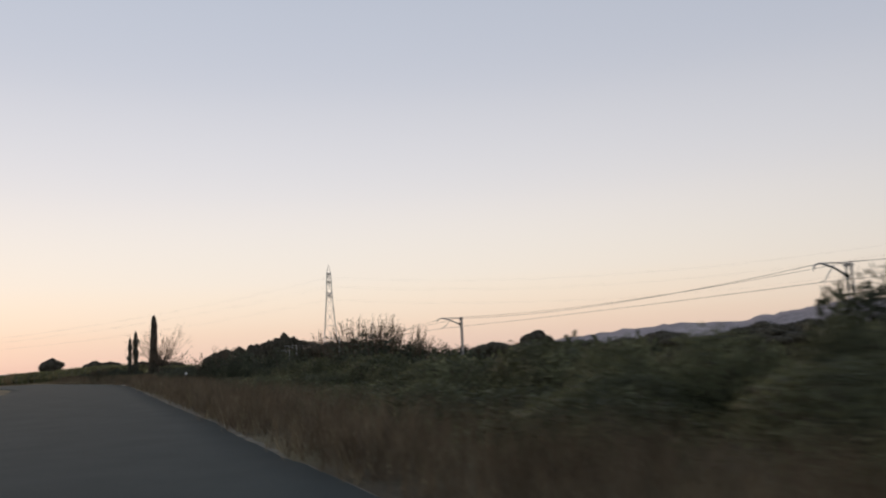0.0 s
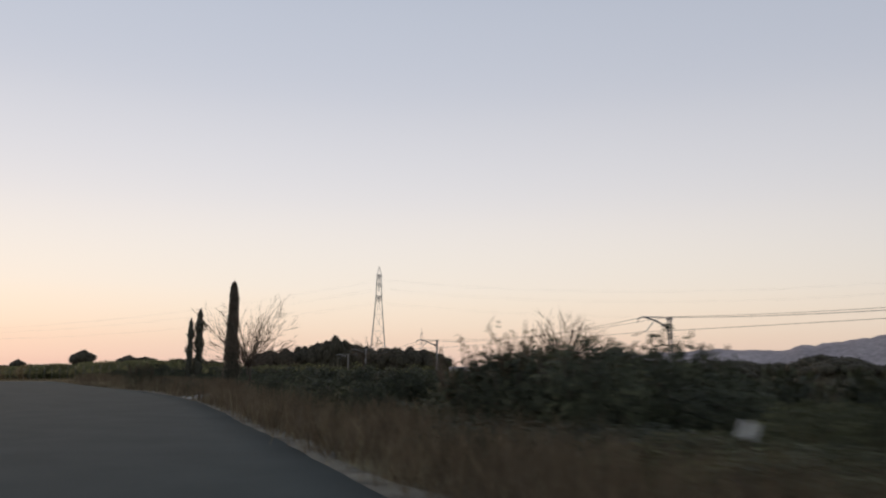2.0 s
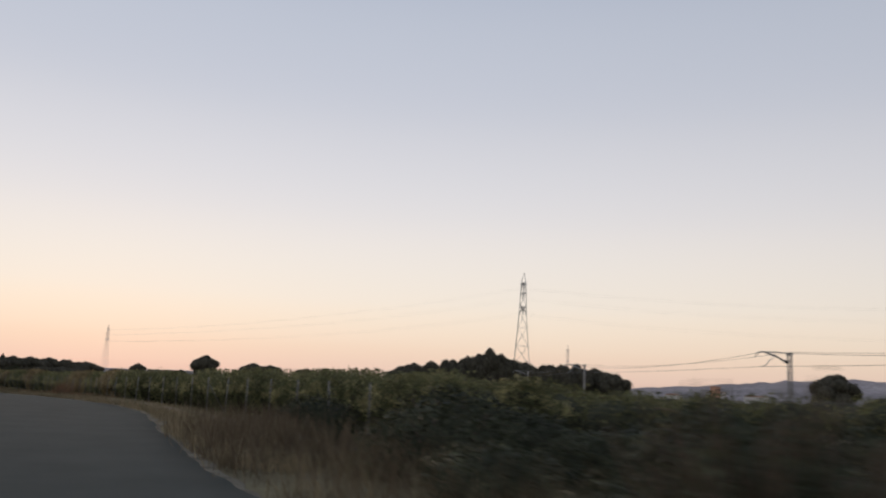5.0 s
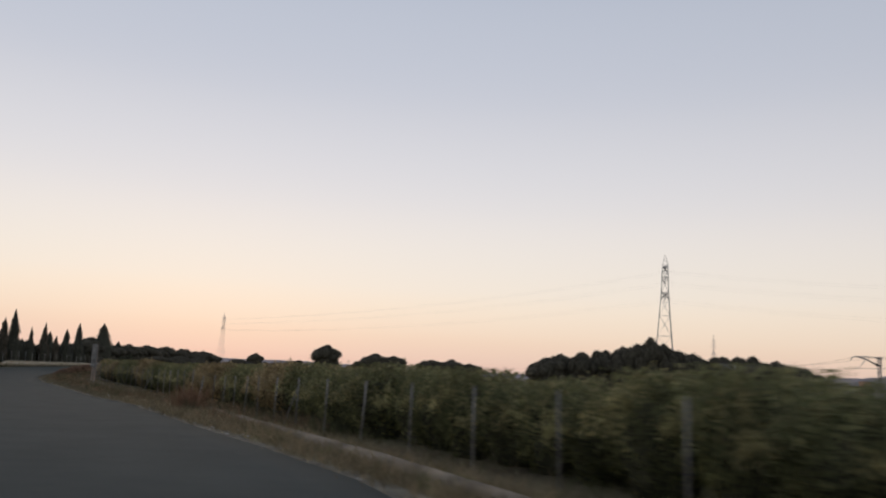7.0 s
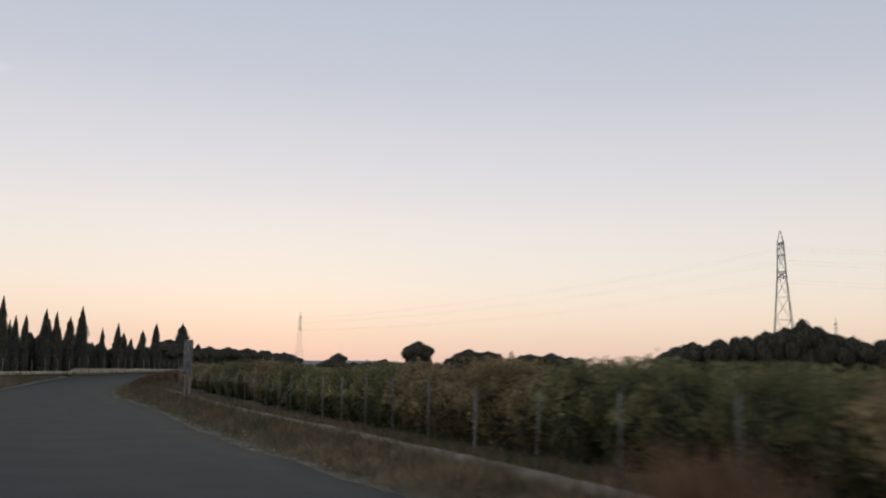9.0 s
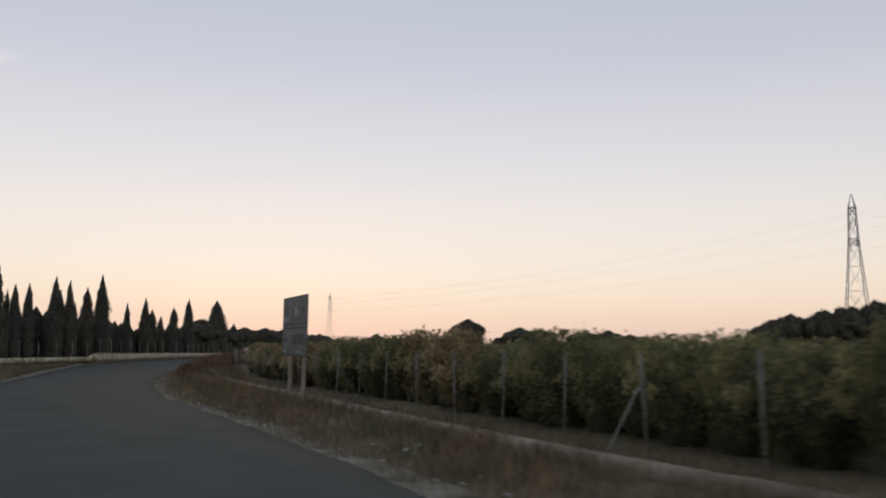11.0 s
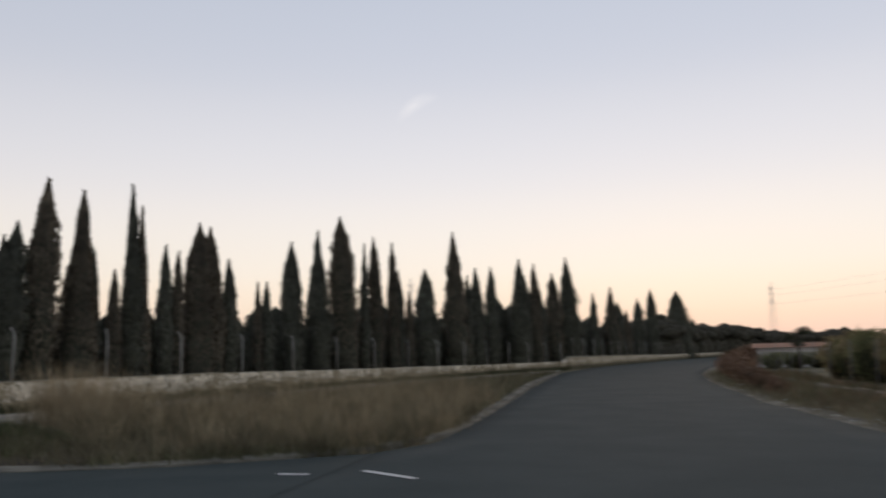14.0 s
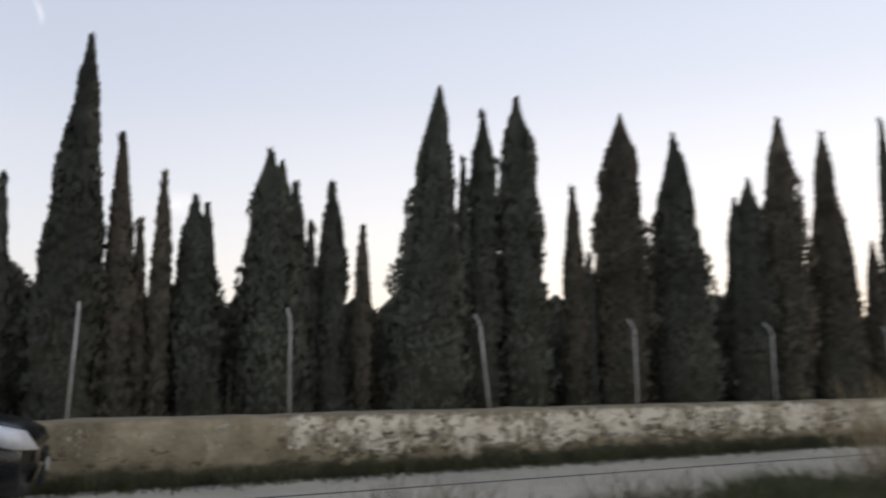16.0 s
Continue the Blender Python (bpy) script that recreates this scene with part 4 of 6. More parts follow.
# far verge beyond the lane's start, south of the side road
fp = np.stack([rng.uniform(-43.5, -36.5, 6000), rng.uniform(118, 137.5, 6000)], 1)
fp = fp[fp[:, 0] < -31 - (fp[:, 1] - 128) * 0.9]
stuff("south_verge_grass", blades(rng, np.c_[fp, zg(fp[:, 0], fp[:, 1]) - 0.05], 0.3, 0.013, 0.4), VERGE, "brown grass south of the side road")


# ---- shrubs and small trees ----
def crown_points(rng, n, rx, ry, rz, lobes=7, low=0.15, inner=0.75):
    """Places on and in a lobed crown round the origin, its base at zero."""
    L = rng.normal(size=(lobes, 3))
    L /= np.linalg.norm(L, axis=1)[:, None]
    L[:, 2] = np.abs(L[:, 2])
    cen = L * np.array([rx, ry, rz]) * 0.5
    k = rng.integers(0, lobes, n)
    d = rng.normal(size=(n, 3))
    d /= np.linalg.norm(d, axis=1)[:, None]
    p = cen[k] + d * np.array([rx, ry, rz]) * 0.55 * rng.uniform(inner, 1.05, n)[:, None]
    p[:, 2] = np.abs(p[:, 2] + rz * low)
    return p


def bush_meshes(seed, foliage, count, leaf, lobes=7, narrow=0.5, up=0.3, flat=0.0):
    """Crown of unit half width and unit height."""
    rng = np.random.default_rng(seed)
    p = crown_points(rng, count, 1, 1, 0.8, lobes, 0.15, 0.45 if flat else 0.7)
    p[:, 2] /= np.quantile(p[:, 2], 0.97 if flat else 0.9995)
    p = p[p[:, 2] < 1.03]
    if flat:
        p[:, :2] *= (0.5 + 0.56 * np.clip(p[:, 2] / 0.65, 0, 1))[:, None]
        p = p[(p[:, 2] > 0.16) | (rng.random(len(p)) < 0.3)]
    crown = quads("crown", leaves(rng, p, leaf, up, None, narrow, flat), foliage, (p - np.array([0, 0, 0.42])) * np.array([1, 1, 1.15]) if flat else p - np.array([0, 0, 0.38]))
    # the dark core stands in for shade deep in the crown
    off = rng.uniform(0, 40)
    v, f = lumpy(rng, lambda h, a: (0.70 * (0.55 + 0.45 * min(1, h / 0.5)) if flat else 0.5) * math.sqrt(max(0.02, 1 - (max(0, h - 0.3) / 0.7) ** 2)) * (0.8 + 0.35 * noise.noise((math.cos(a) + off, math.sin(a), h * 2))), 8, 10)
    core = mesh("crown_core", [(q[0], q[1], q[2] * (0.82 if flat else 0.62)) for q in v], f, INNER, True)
    return crown, core


def stems_mesh(seed, n, spread, r=0.03):
    rng = np.random.default_rng(seed)
    vf = []
    for _ in range(n):
        a = rng.uniform(0, 2 * math.pi)
        s = rng.uniform(0.1, spread)
        pts = [(0.1 * math.cos(a), 0.1 * math.sin(a), -0.05), (s * 0.5 * math.cos(a), s * 0.5 * math.sin(a), 0.35), (s * math.cos(a), s * math.sin(a), 0.8)]
        vf.append(tube(pts, [r, r * 0.8, r * 0.4], 5))
    return mesh("stem", *join(*vf), BARK, True)


def plant(name, label, category, group, crown, core, stems, at, sx, sy, sz, rz):
    e = thing(name, label, category, group, at)
    part("crown", crown, e)
    part("crown_core", core, e)
    part("stem", stems, e)
    e.rotation_euler = (0, 0, rz)
    e.scale = (sx, sy, sz)
    return e


# orange grove
def lit_growth_mesh(seed, foliage, count=64):
    """Tufts of young leaves, paled as if sky-lit, standing out of the top of a crown of unit half width and unit
    height.
    """
    rng = np.random.default_rng(seed)
    pts = []
    for _ in range(count):
        a, d = rng.uniform(0, 2 * math.pi), math.sqrt(rng.random()) * 1.02
        z, tall, wide = 0.87 - 0.36 * d ** 2 + rng.uniform(-0.12, 0.02), rng.choice([0.09, 0.12, 0.22]) * rng.uniform(0.7, 1.2), rng.uniform(0.05, 0.13)
        n = int(rng.integers(18, 40))
        u = rng.random(n)
        lean = rng.normal(size=2) * 0.25
        q = rng.normal(size=(n, 3)) * (wide * (1 - 0.65 * u))[:, None] * np.array([1, 1, 0.4])
        pts.append(q + np.stack([d * math.cos(a) + lean[0] * u * tall, d * math.sin(a) + lean[1] * u * tall, z + u * tall], 1))
    p = np.concatenate(pts)
    return quads("young_growth", leaves(rng, p, 0.055, 0.5, None, 0.5, 0.2), foliage, (p - np.array([0, 0, 0.15])) * np.array([1, 1, 1.3]))


LIT_GROWTH = [lit_growth_mesh(60 + i, LIT_SHOOT if i < 3 else LIT_SHOOTY) for i in range(5)]
rng = np.random.default_rng(31)
CIT = [(*bush_meshes(40 + i, ORANGE_LEAF if i < 3 else ORANGE_DRY, 8200, 0.066, 22, 0.5, 0.1, 0.5), stems_mesh(40 + i, 5, 0.5, 0.03)) for i in range(5)]


def grove_height(y):
    return float(np.interp(y, [74, 100, 110, 120, 133, 137, 140, 145, 152, 165, 260], [1.5, 1.5, 1.63, 1.70, 1.84, 1.84, 1.68, 1.9, 1.78, 1.65, 1.62]))


def grove_dryness(y):
    """Above zero where most trees of the grove have yellowed."""
    return float(np.interp(y, [100, 106, 107, 111, 112, 116.5, 118, 124, 126, 140.5, 142, 146, 147.5, 153, 157, 200], [-0.5, -0.4, 0.3, 0.3, -0.3, -0.3, 0.3, 0.3, -0.35, -0.35, 0.4, 0.4, -0.3, -0.2, 0.05, 0.05]))


kl_p, kl_n = line(KERBL + [(-36.8, 205), (-37.0, 225)], 0.25)
sk = np.r_[0, np.cumsum(np.hypot(*np.diff(kl_p, axis=0).T))]


def grove_row(off, gap):
    """Places of the trees in one row, off metres behind the edging."""
    q = 0.4
    while q < sk[-1]:
        c = np.array([np.interp(q, sk, kl_p[:, j]) for j in (0, 1)])
        d = np.array([np.interp(q, sk, kl_n[:, j]) for j in (0, 1)])
        q += gap * rng.uniform(0.85, 1.15)
        p = c + d * (off + rng.normal() * 0.15)
        if p[1] > 69 and not (p[1] > 176 and p[0] < -27):
            yield p, rng.normal() * 0.2 < grove_dryness(p[1]), grove_height(p[1]) * rng.uniform(0.86, 1.12)


CIT2 = [(*bush_meshes(50 + i, ORANGE_LEAF if i < 3 else ORANGE_DRY, 2600, 0.105, 18, 0.55, 0.1, 0.5), CIT[i][2]) for i in range(5)]
for off, gap in ((2.3, 1.35), (4.4, 1.7)):
    for p, yellow, h in grove_row(off, gap):
        r = rng.uniform(0.9, 1.2)
        kind_ = int(rng.integers(3, 5) if yellow else rng.integers(0, 3))
        tree = plant("orange_tree", "low orange tree with yellowing green leaves in a hedge row" if yellow else "low dense dark green orange tree in a hedge row",
              "orange tree", "orange trees of the grove", *(CIT if off < 3 else CIT2)[kind_], (p[0], p[1], float(zg(p[0], p[1])) - 0.05), r, r, h, float(rng.uniform(0, 6.28)))
        tagged(part("young_growth", LIT_GROWTH[kind_], tree), "young growth paled for sky-lit crown tops", kind="stuff")


def grove_mass(yellow_wanted, name, material):
    """The rows further back, whose trees stand too close and low to tell apart."""
    out, ways, bodies = [], [], []
    rr = np.random.default_rng(55)
    for off, gap in ((7, 2.2), (10, 2.6), (13.5, 3.0), (18, 3.4), (23, 4.0), (30, 4.6), (38, 5.4)):
        for p, yellow, h in grove_row(off, gap):
            if yellow != yellow_wanted:
                continue
            h *= 0.93
            n = 1000
            c = crown_points(rr, n, 1, 1, 0.8, 11, 0.15, 0.45)
            c[:, 2] /= np.quantile(c[:, 2], 0.97)
            c = c[c[:, 2] < 1.03]
            c = c * np.array([1.45, 1.45, h]) + np.array([p[0], p[1], float(zg(p[0], p[1])) - 0.05])
            out.append(leaves(rr, c, 0.13, 0.1, None, 0.55, 0.3))
            # dark bodies put shade between the leaves of these rows
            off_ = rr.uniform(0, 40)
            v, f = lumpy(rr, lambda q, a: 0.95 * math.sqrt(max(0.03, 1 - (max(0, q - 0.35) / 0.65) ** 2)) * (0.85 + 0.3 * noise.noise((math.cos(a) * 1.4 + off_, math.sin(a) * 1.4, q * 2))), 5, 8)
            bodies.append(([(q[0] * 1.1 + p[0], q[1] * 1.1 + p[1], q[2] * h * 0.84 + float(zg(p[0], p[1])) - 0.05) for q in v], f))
            ways.append((c - np.array([p[0], p[1], float(zg(p[0], p[1])) + 0.38 * h])) / np.array([1.45, 1.45, h]))
    tagged(new(name, quads(name, np.concatenate(out), material, np.concatenate(ways))), "tops of the orange grove's further rows", "orange grove", kind="stuff")
    tagged(new(name + "_shade", mesh(name + "_shade", *join(*bodies), INNER, True)), "dense shade-dark insides of the grove's further rows", "orange grove", kind="stuff")


rng = np.random.default_rng(32)
grove_mass(False, "green_grove_rows", ORANGE_LEAF)
rng = np.random.default_rng(32)
grove_mass(True, "yellowing_grove_rows", ORANGE_DRY)

# grove fence posts
q0 = float(np.interp(142.0, kl_p[:, 1], sk)) + 0.3


def grove_post(h):
    return (mesh("shaft", *tube([(0, 0, -0.2), (0, 0, h * 0.6), (0.008, 0, h)], [0.019, 0.018, 0.017], 8), POSTC, True), mesh("cap", *tube([(0.008, 0, h - 0.005), (0.008, 0, h + 0.03)], [0.020, 0.010], 8), POSTC, True))


GPS = {h: grove_post(h) for h in (1.25, 1.48)}
GB = mesh("brace", *tube([(0.02, 0.05, 1.0), (0.0, 0.7, -0.1)], [0.014, 0.016], 6), POSTC, True)
for k in range(-36, 24):
    q = q0 + 2.36 * k
    if q < 0.5 or q > sk[-1]:
        continue
    c = np.array([np.interp(q, sk, kl_p[:, j]) for j in (0, 1)]) + np.array([np.interp(q, sk, kl_n[:, j]) for j in (0, 1)]) * 0.95
    if c[1] > 186:
        continue
    e = thing("fence_post", "slim weathered grey post of the grove fence", "fence post", "grove fence posts", (c[0], c[1], float(zg(*c)) - 0.05))
    sh_, cp_ = GPS[1.25 if c[1] < 118 else 1.48]
    part("shaft", sh_, e)
    part("cap", cp_, e)
    if k % 7 == 3:
        part("brace", GB, e)
    e.rotation_euler = (rng.normal() * 0.02, rng.normal() * 0.02, rng.uniform(0, 6))

# shrubs along the first stretch
SHR = [(*bush_meshes(60 + i, SHRUB, 5200, 0.072, 18, 0.5, 0.6), stems_mesh(60 + i, 6, 0.6, 0.02)) for i in range(4)]
SHR2 = [(*bush_meshes(70 + i, SHRUB, 1500, 0.125, 14, 0.55, 0.6), SHR[i][2]) for i in range(4)]
SHRO = [(*bush_meshes(75 + i, OLIVE, 5200, 0.072, 18, 0.5, 0.6), SHR[i][2]) for i in range(4)]
SHRO2 = [(*bush_meshes(85 + i, OLIVE, 1500, 0.125, 14, 0.55, 0.6), SHR[i][2]) for i in range(4)]
rng = np.random.default_rng(63)
EY, EX = [p[1] for p in EDGE], [p[0] for p in EDGE]
for k in range(270):
    y = rng.uniform(-18, 72) if k > 60 else rng.uniform(-14, 34)
    d = rng.uniform(2.3, 4.2) if k < 60 else rng.uniform(3.0, 6.5) if k < 150 else rng.uniform(5, 26)
    x = float(np.interp(y, EY, EX)) + d
    if x < 5 and 42 < y < 57:
        continue
    if d < 4.2 and 34 < y < 46 and k % 2:
        d -= 0.5
    top = rng.uniform(0.85, 1.2) if d < 6.5 else rng.uniform(0.9, 1.35)
    g = float(zg(x, y)) - 0.06
    h = max(0.6, top + 0.25 - g - (0.75 - 0.2 * (d - 2.3) if d < 4.2 else 0))
    r = rng.uniform(0.8, 1.5) * (1 if d < 6.5 else 1.35)
    plant("shrub", "dull olive green wild shrub beside the road" if y < 22 else "dark green wild shrub in the rough ground by the road", "shrub", "wild shrubs", *((SHRO if y < 22 else SHR) if d < 6.5 else SHRO2 if y < 22 else SHR2)[k % 4], (x, y, g), r, r * rng.uniform(0.8, 1.2), h, float(rng.uniform(0, 6.28)))


def shoot_bush(label, at, r, body_h, n, length, seed, leaf, leaf_size=0.075, body=SHR, lean=0.28):
    """A dense bush out of which long leafy shoots stand up."""
    rng = np.random.default_rng(seed)
    g = float(zg(at[0], at[1])) - 0.06
    e = thing("tall_shrub", label, "shrub", "", (at[0], at[1], g))
    cr, co, st = body[seed % 4]
    for nm, da in (("crown", cr), ("crown_core", co), ("stem", st)):
        o = part(nm, da, e)
        o.scale = (r, r, body_h)
    lv, tops = [], []
    for k in range(n):
        a, d = rng.uniform(0, 6.28), math.sqrt(rng.uniform(0, 1)) * r * 0.85
        p0 = Vector((d * math.cos(a), d * math.sin(a), body_h * (0.9 - 0.35 * (d / r) ** 2)))
        L = length * rng.uniform(0.55, 1.15) * (1.1 - 0.3 * d / r)
        way = Vector((math.cos(a) * lean * (0.3 + d / r) + rng.normal() * 0.12, math.sin(a) * lean * (0.3 + d / r) + rng.normal() * 0.12, 1)).normalized()
        pts = [p0 - way * 0.3, p0 + way * L * 0.4, p0 + way * L * 0.75 + Vector(rng.normal(size=3) * 0.04), p0 + way * L]
        part("shoot", mesh("shoot", *tube(pts, [0.016, 0.013, 0.010, 0.005], 5), TWIG, True), e)
        m = int(17 * L / 1.0)
        t = rng.uniform(0.15, 1.0, m)
        c = np.array([list(pts[0].lerp(pts[3], 0.2 + 0.8 * q)) for q in t]) + rng.normal(size=(m, 3)) * 0.045
        lv.append(leaves(rng, c, leaf_size, 1.2, None, 0.4))
    tagged(part("leaf_mass", quads("leaf_mass", np.concatenate(lv), leaf), e), kind="stuff")
    return e


def fan_tree(label, at, fork, reach, count, seed, r0=0.03, low=0.05, lean=(0.0, 0.0)):
    """A bare pruned tree: a short trunk, and long whippy limbs that spread from its fork like a fan, with finer side shoots."""
    rng = np.random.default_rng(seed)
    g = float(zg(at[0], at[1])) - 0.05
    e = thing("bare_tree", label, "tree", "bare trees by the road", (at[0], at[1], g))
    top = Vector((lean[0], lean[1], fork))
    part("trunk", mesh("trunk", *tube([(0, 0, -0.1), top * 0.5 + Vector((0.03, -0.02, 0)), top], [r0 * 3.0, r0 * 2.5, r0 * 2.0], 8), BARK, True), e)
    fine = []

    def whip(p, d, length, r, curl, steps=7):
        pts, q = [p], p
        for k in range(steps):
            d = (d + Vector(rng.normal(size=3) * 0.055) + Vector((0, 0, curl))).normalized()
            q = q + d * (length / steps)
            pts.append(q)
        return pts, [r * (1 - 0.82 * k / steps) for k in range(steps + 1)]

    for k in range(count):
        a = 2 * math.pi * (k * 0.618 + rng.uniform(-0.08, 0.08))
        up = low + (1 - low) * ((k + 0.5) / count) ** 0.9
        flat_ = math.sqrt(max(0.03, 1 - (0.94 * up) ** 2))
        d = Vector((math.cos(a) * flat_, math.sin(a) * flat_, up + 0.1)).normalized()
        length = reach * rng.uniform(0.72, 1.06)
        pts, rad = whip(top + Vector(rng.normal(size=3) * 0.05), d, length, r0 * rng.uniform(0.7, 1.1), 0.03 if up > 0.35 else -0.015)
        part("limb", mesh("limb", *tube(pts, rad, 5), BARK, True), e)
        for _ in range(9):
            i = int(rng.integers(1, 7))
            way = (pts[i + 1] - pts[i]).normalized()
            side = Vector(rng.normal(size=3))
            side = (side - way * side.dot(way)).normalized()
            p2, r2 = whip(pts[i], (way + side * rng.uniform(0.35, 0.8)).normalized(), length * rng.uniform(0.18, 0.42), rad[i] * 0.55, 0.03, 4)
            fine.append(tube(p2, [max(0.005, x) for x in r2], 3))
            for _k in range(2):
                m_ = int(rng.integers(1, 4))
                w2 = (p2[m_ + 1] - p2[m_]).normalized()
                s2 = Vector(rng.normal(size=3)).normalized()
                p3, r3 = whip(p2[m_], (w2 + s2 * 0.6).normalized(), length * rng.uniform(0.08, 0.18), 0.006, 0.02, 3)
                fine.append(tube(p3, [max(0.0045, x) for x in r3], 3))
    tagged(part("twig_work", mesh("twig_work", *join(*fine), TWIG, True), e), kind="stuff")
    return e


fan_tree("wide bare winter tree beside the road cypress", (3.05, 50.7), 1.25, 2.85, 38, 101, 0.017, -0.05)
fan_tree("bare leafless tree with long spreading shoots", (2.1, 45.2), 1.25, 1.9, 14, 102, 0.014, 0.1, (0.15, 0.1))
fan_tree("thin bare sapling with upright branches", (7.0, 46.4), 1.55, 1.3, 8, 103, 0.017, 0.5)
fan_tree("pale twiggy bare tree by the railway", (22.9, 56.4), 3.5, 3.2, 60, 104, 0.03, 0.0)
shoot_bush("large shrub with long upright leafy shoots", (7.8, 18.4), 3.0, 2.7, 125, 1.0, 105, FIG, 0.065)
shoot_bush("ragged shrub with short upright twigs at the bend", (-0.9, 58.8), 0.75, 1.15, 40, 0.45, 107, FIG, 0.06)
shoot_bush("leafy shrub of upright shoots by the road", (3.0, 26.5), 1.25, 1.5, 42, 0.7, 106, FIG, 0.075)
for at, sc in (((13.7, -0.4), (2.0, 2.0, 4.6)), ((6.0, 31.0), (1.6, 1.6, 1.7)), ((22.8, 60.0), (2.6, 2.6, 4.7)), ((25.4, 60.5), (2.5, 2.4, 4.8)), ((28.0, 60.4), (2.4, 2.4, 4.8)), ((30.6, 60.5), (2.5, 2.4, 4.6)), ((33.6, 61.5), (2.4, 2.4, 4.0)), ((16.5, 44.8), (2.5, 2.5, 2.9)), ((26, 50), (3.4, 3.0, 3.8)), ((20, 30), (3.0, 3.0, 3.0)),
               ((-0.4, 66.5), (1.3, 1.3, 1.15)), ((0.6, 69.5), (1.8, 1.5, 1.3)), ((-1.4, 72.5), (1.1, 1.1, 1.0)), ((1.5, 62.5), (1.5, 1.2, 1.2)), ((4.5, 60.5), (1.8, 1.6, 1.2)), ((1.9, 30.5), (0.8, 1.1, 0.95)), ((2.2, 32.6), (0.9, 1.2, 1.0)), ((2.0, 34.6), (0.8, 1.2, 0.95)), ((2.3, 36.7), (0.9, 1.2, 1.05)), ((2.1, 38.6), (0.8, 1.1, 0.95)), ((2.4, 40.4), (0.9, 1.1, 1.0)), ((2.3, 42.2), (0.8, 1.1, 0.9)), ((4.0, 33.8), (1.2, 1.3, 1.25)), ((4.2, 37.6), (1.2, 1.4, 1.3)), ((4.1, 41.2), (1.2, 1.3, 1.2)), ((2.6, 44.2), (0.8, 1.3, 0.8)), ((3.8, 45.4), (1.2, 1.3, 1.1)), ((2.5, 47.4), (0.7, 1.1, 0.85)), ((3.3, 49.2), (0.9, 1.2, 0.95)), ((5.2, 48.6), (1.3, 1.3, 1.3)), ((4.9, 43.2), (1.2, 1.3, 1.1)), ((2.7, 26.0), (1.0, 1.4, 1.5)), ((3.6, 24.9), (1.4, 1.5, 1.75)), ((4.4, 27.6), (1.5, 1.5, 1.75)), ((6.2, 26.2), (1.7, 1.6, 2.2)), ((5.5, 55.5), (1.8, 1.6, 1.2)), ((0.9, 50.6), (0.6, 0.9, 0.55)), ((1.0, 52.4), (0.7, 0.9, 0.6)), ((0.5, 54.2), (0.6, 0.9, 0.6)), ((0.2, 56.2), (0.7, 0.9, 0.65)), ((-0.5, 60.4), (0.7, 1.0, 0.7)), ((-0.9, 63.0), (0.8, 1.0, 0.75)), ((1.4, 58.9), (0.7, 0.9, 0.9)), ((1.7, 55.6), (0.8, 1.0, 0.85))):
    plant("shrub", "large dense dark green shrub", "shrub", "large shrubs", *SHR[int(sc[0] * 10) % 4], (at[0], at[1], float(zg(*at)) - 0.06), *sc, float(at[1]))

# the cypresses by the road
TUFTED = [(0, 0.8), (0.3, 1.0), (0.45, 0.7), (0.55, 1.0), (0.68, 0.55), (0.78, 0.85), (0.88, 0.4), (0.95, 0.45), (1.0, 0.08)]
gy_ = float(zg(2.76, 53.3)) - 0.05
cypress("tall slim brownish cypress standing alone by the road", "", (2.76, 53.31, gy_), 0.40, 5.55 - gy_, 0.0, 811, CYPB, 0, COLUMN, 1.6, True)
cypress("small ragged dark cypress by the road", "", (1.82, 57.96, gy_), 0.22, 4.55 - gy_, 0.06, 812, CYP, 1, TUFTED, 0.8, True, 4.2)
cypress("small ragged dark cypress by the road", "", (1.36, 57.9, gy_), 0.17, 4.0 - gy_, -0.05, 813, CYP, 1, TUFTED, 0.8, True, 4.2)


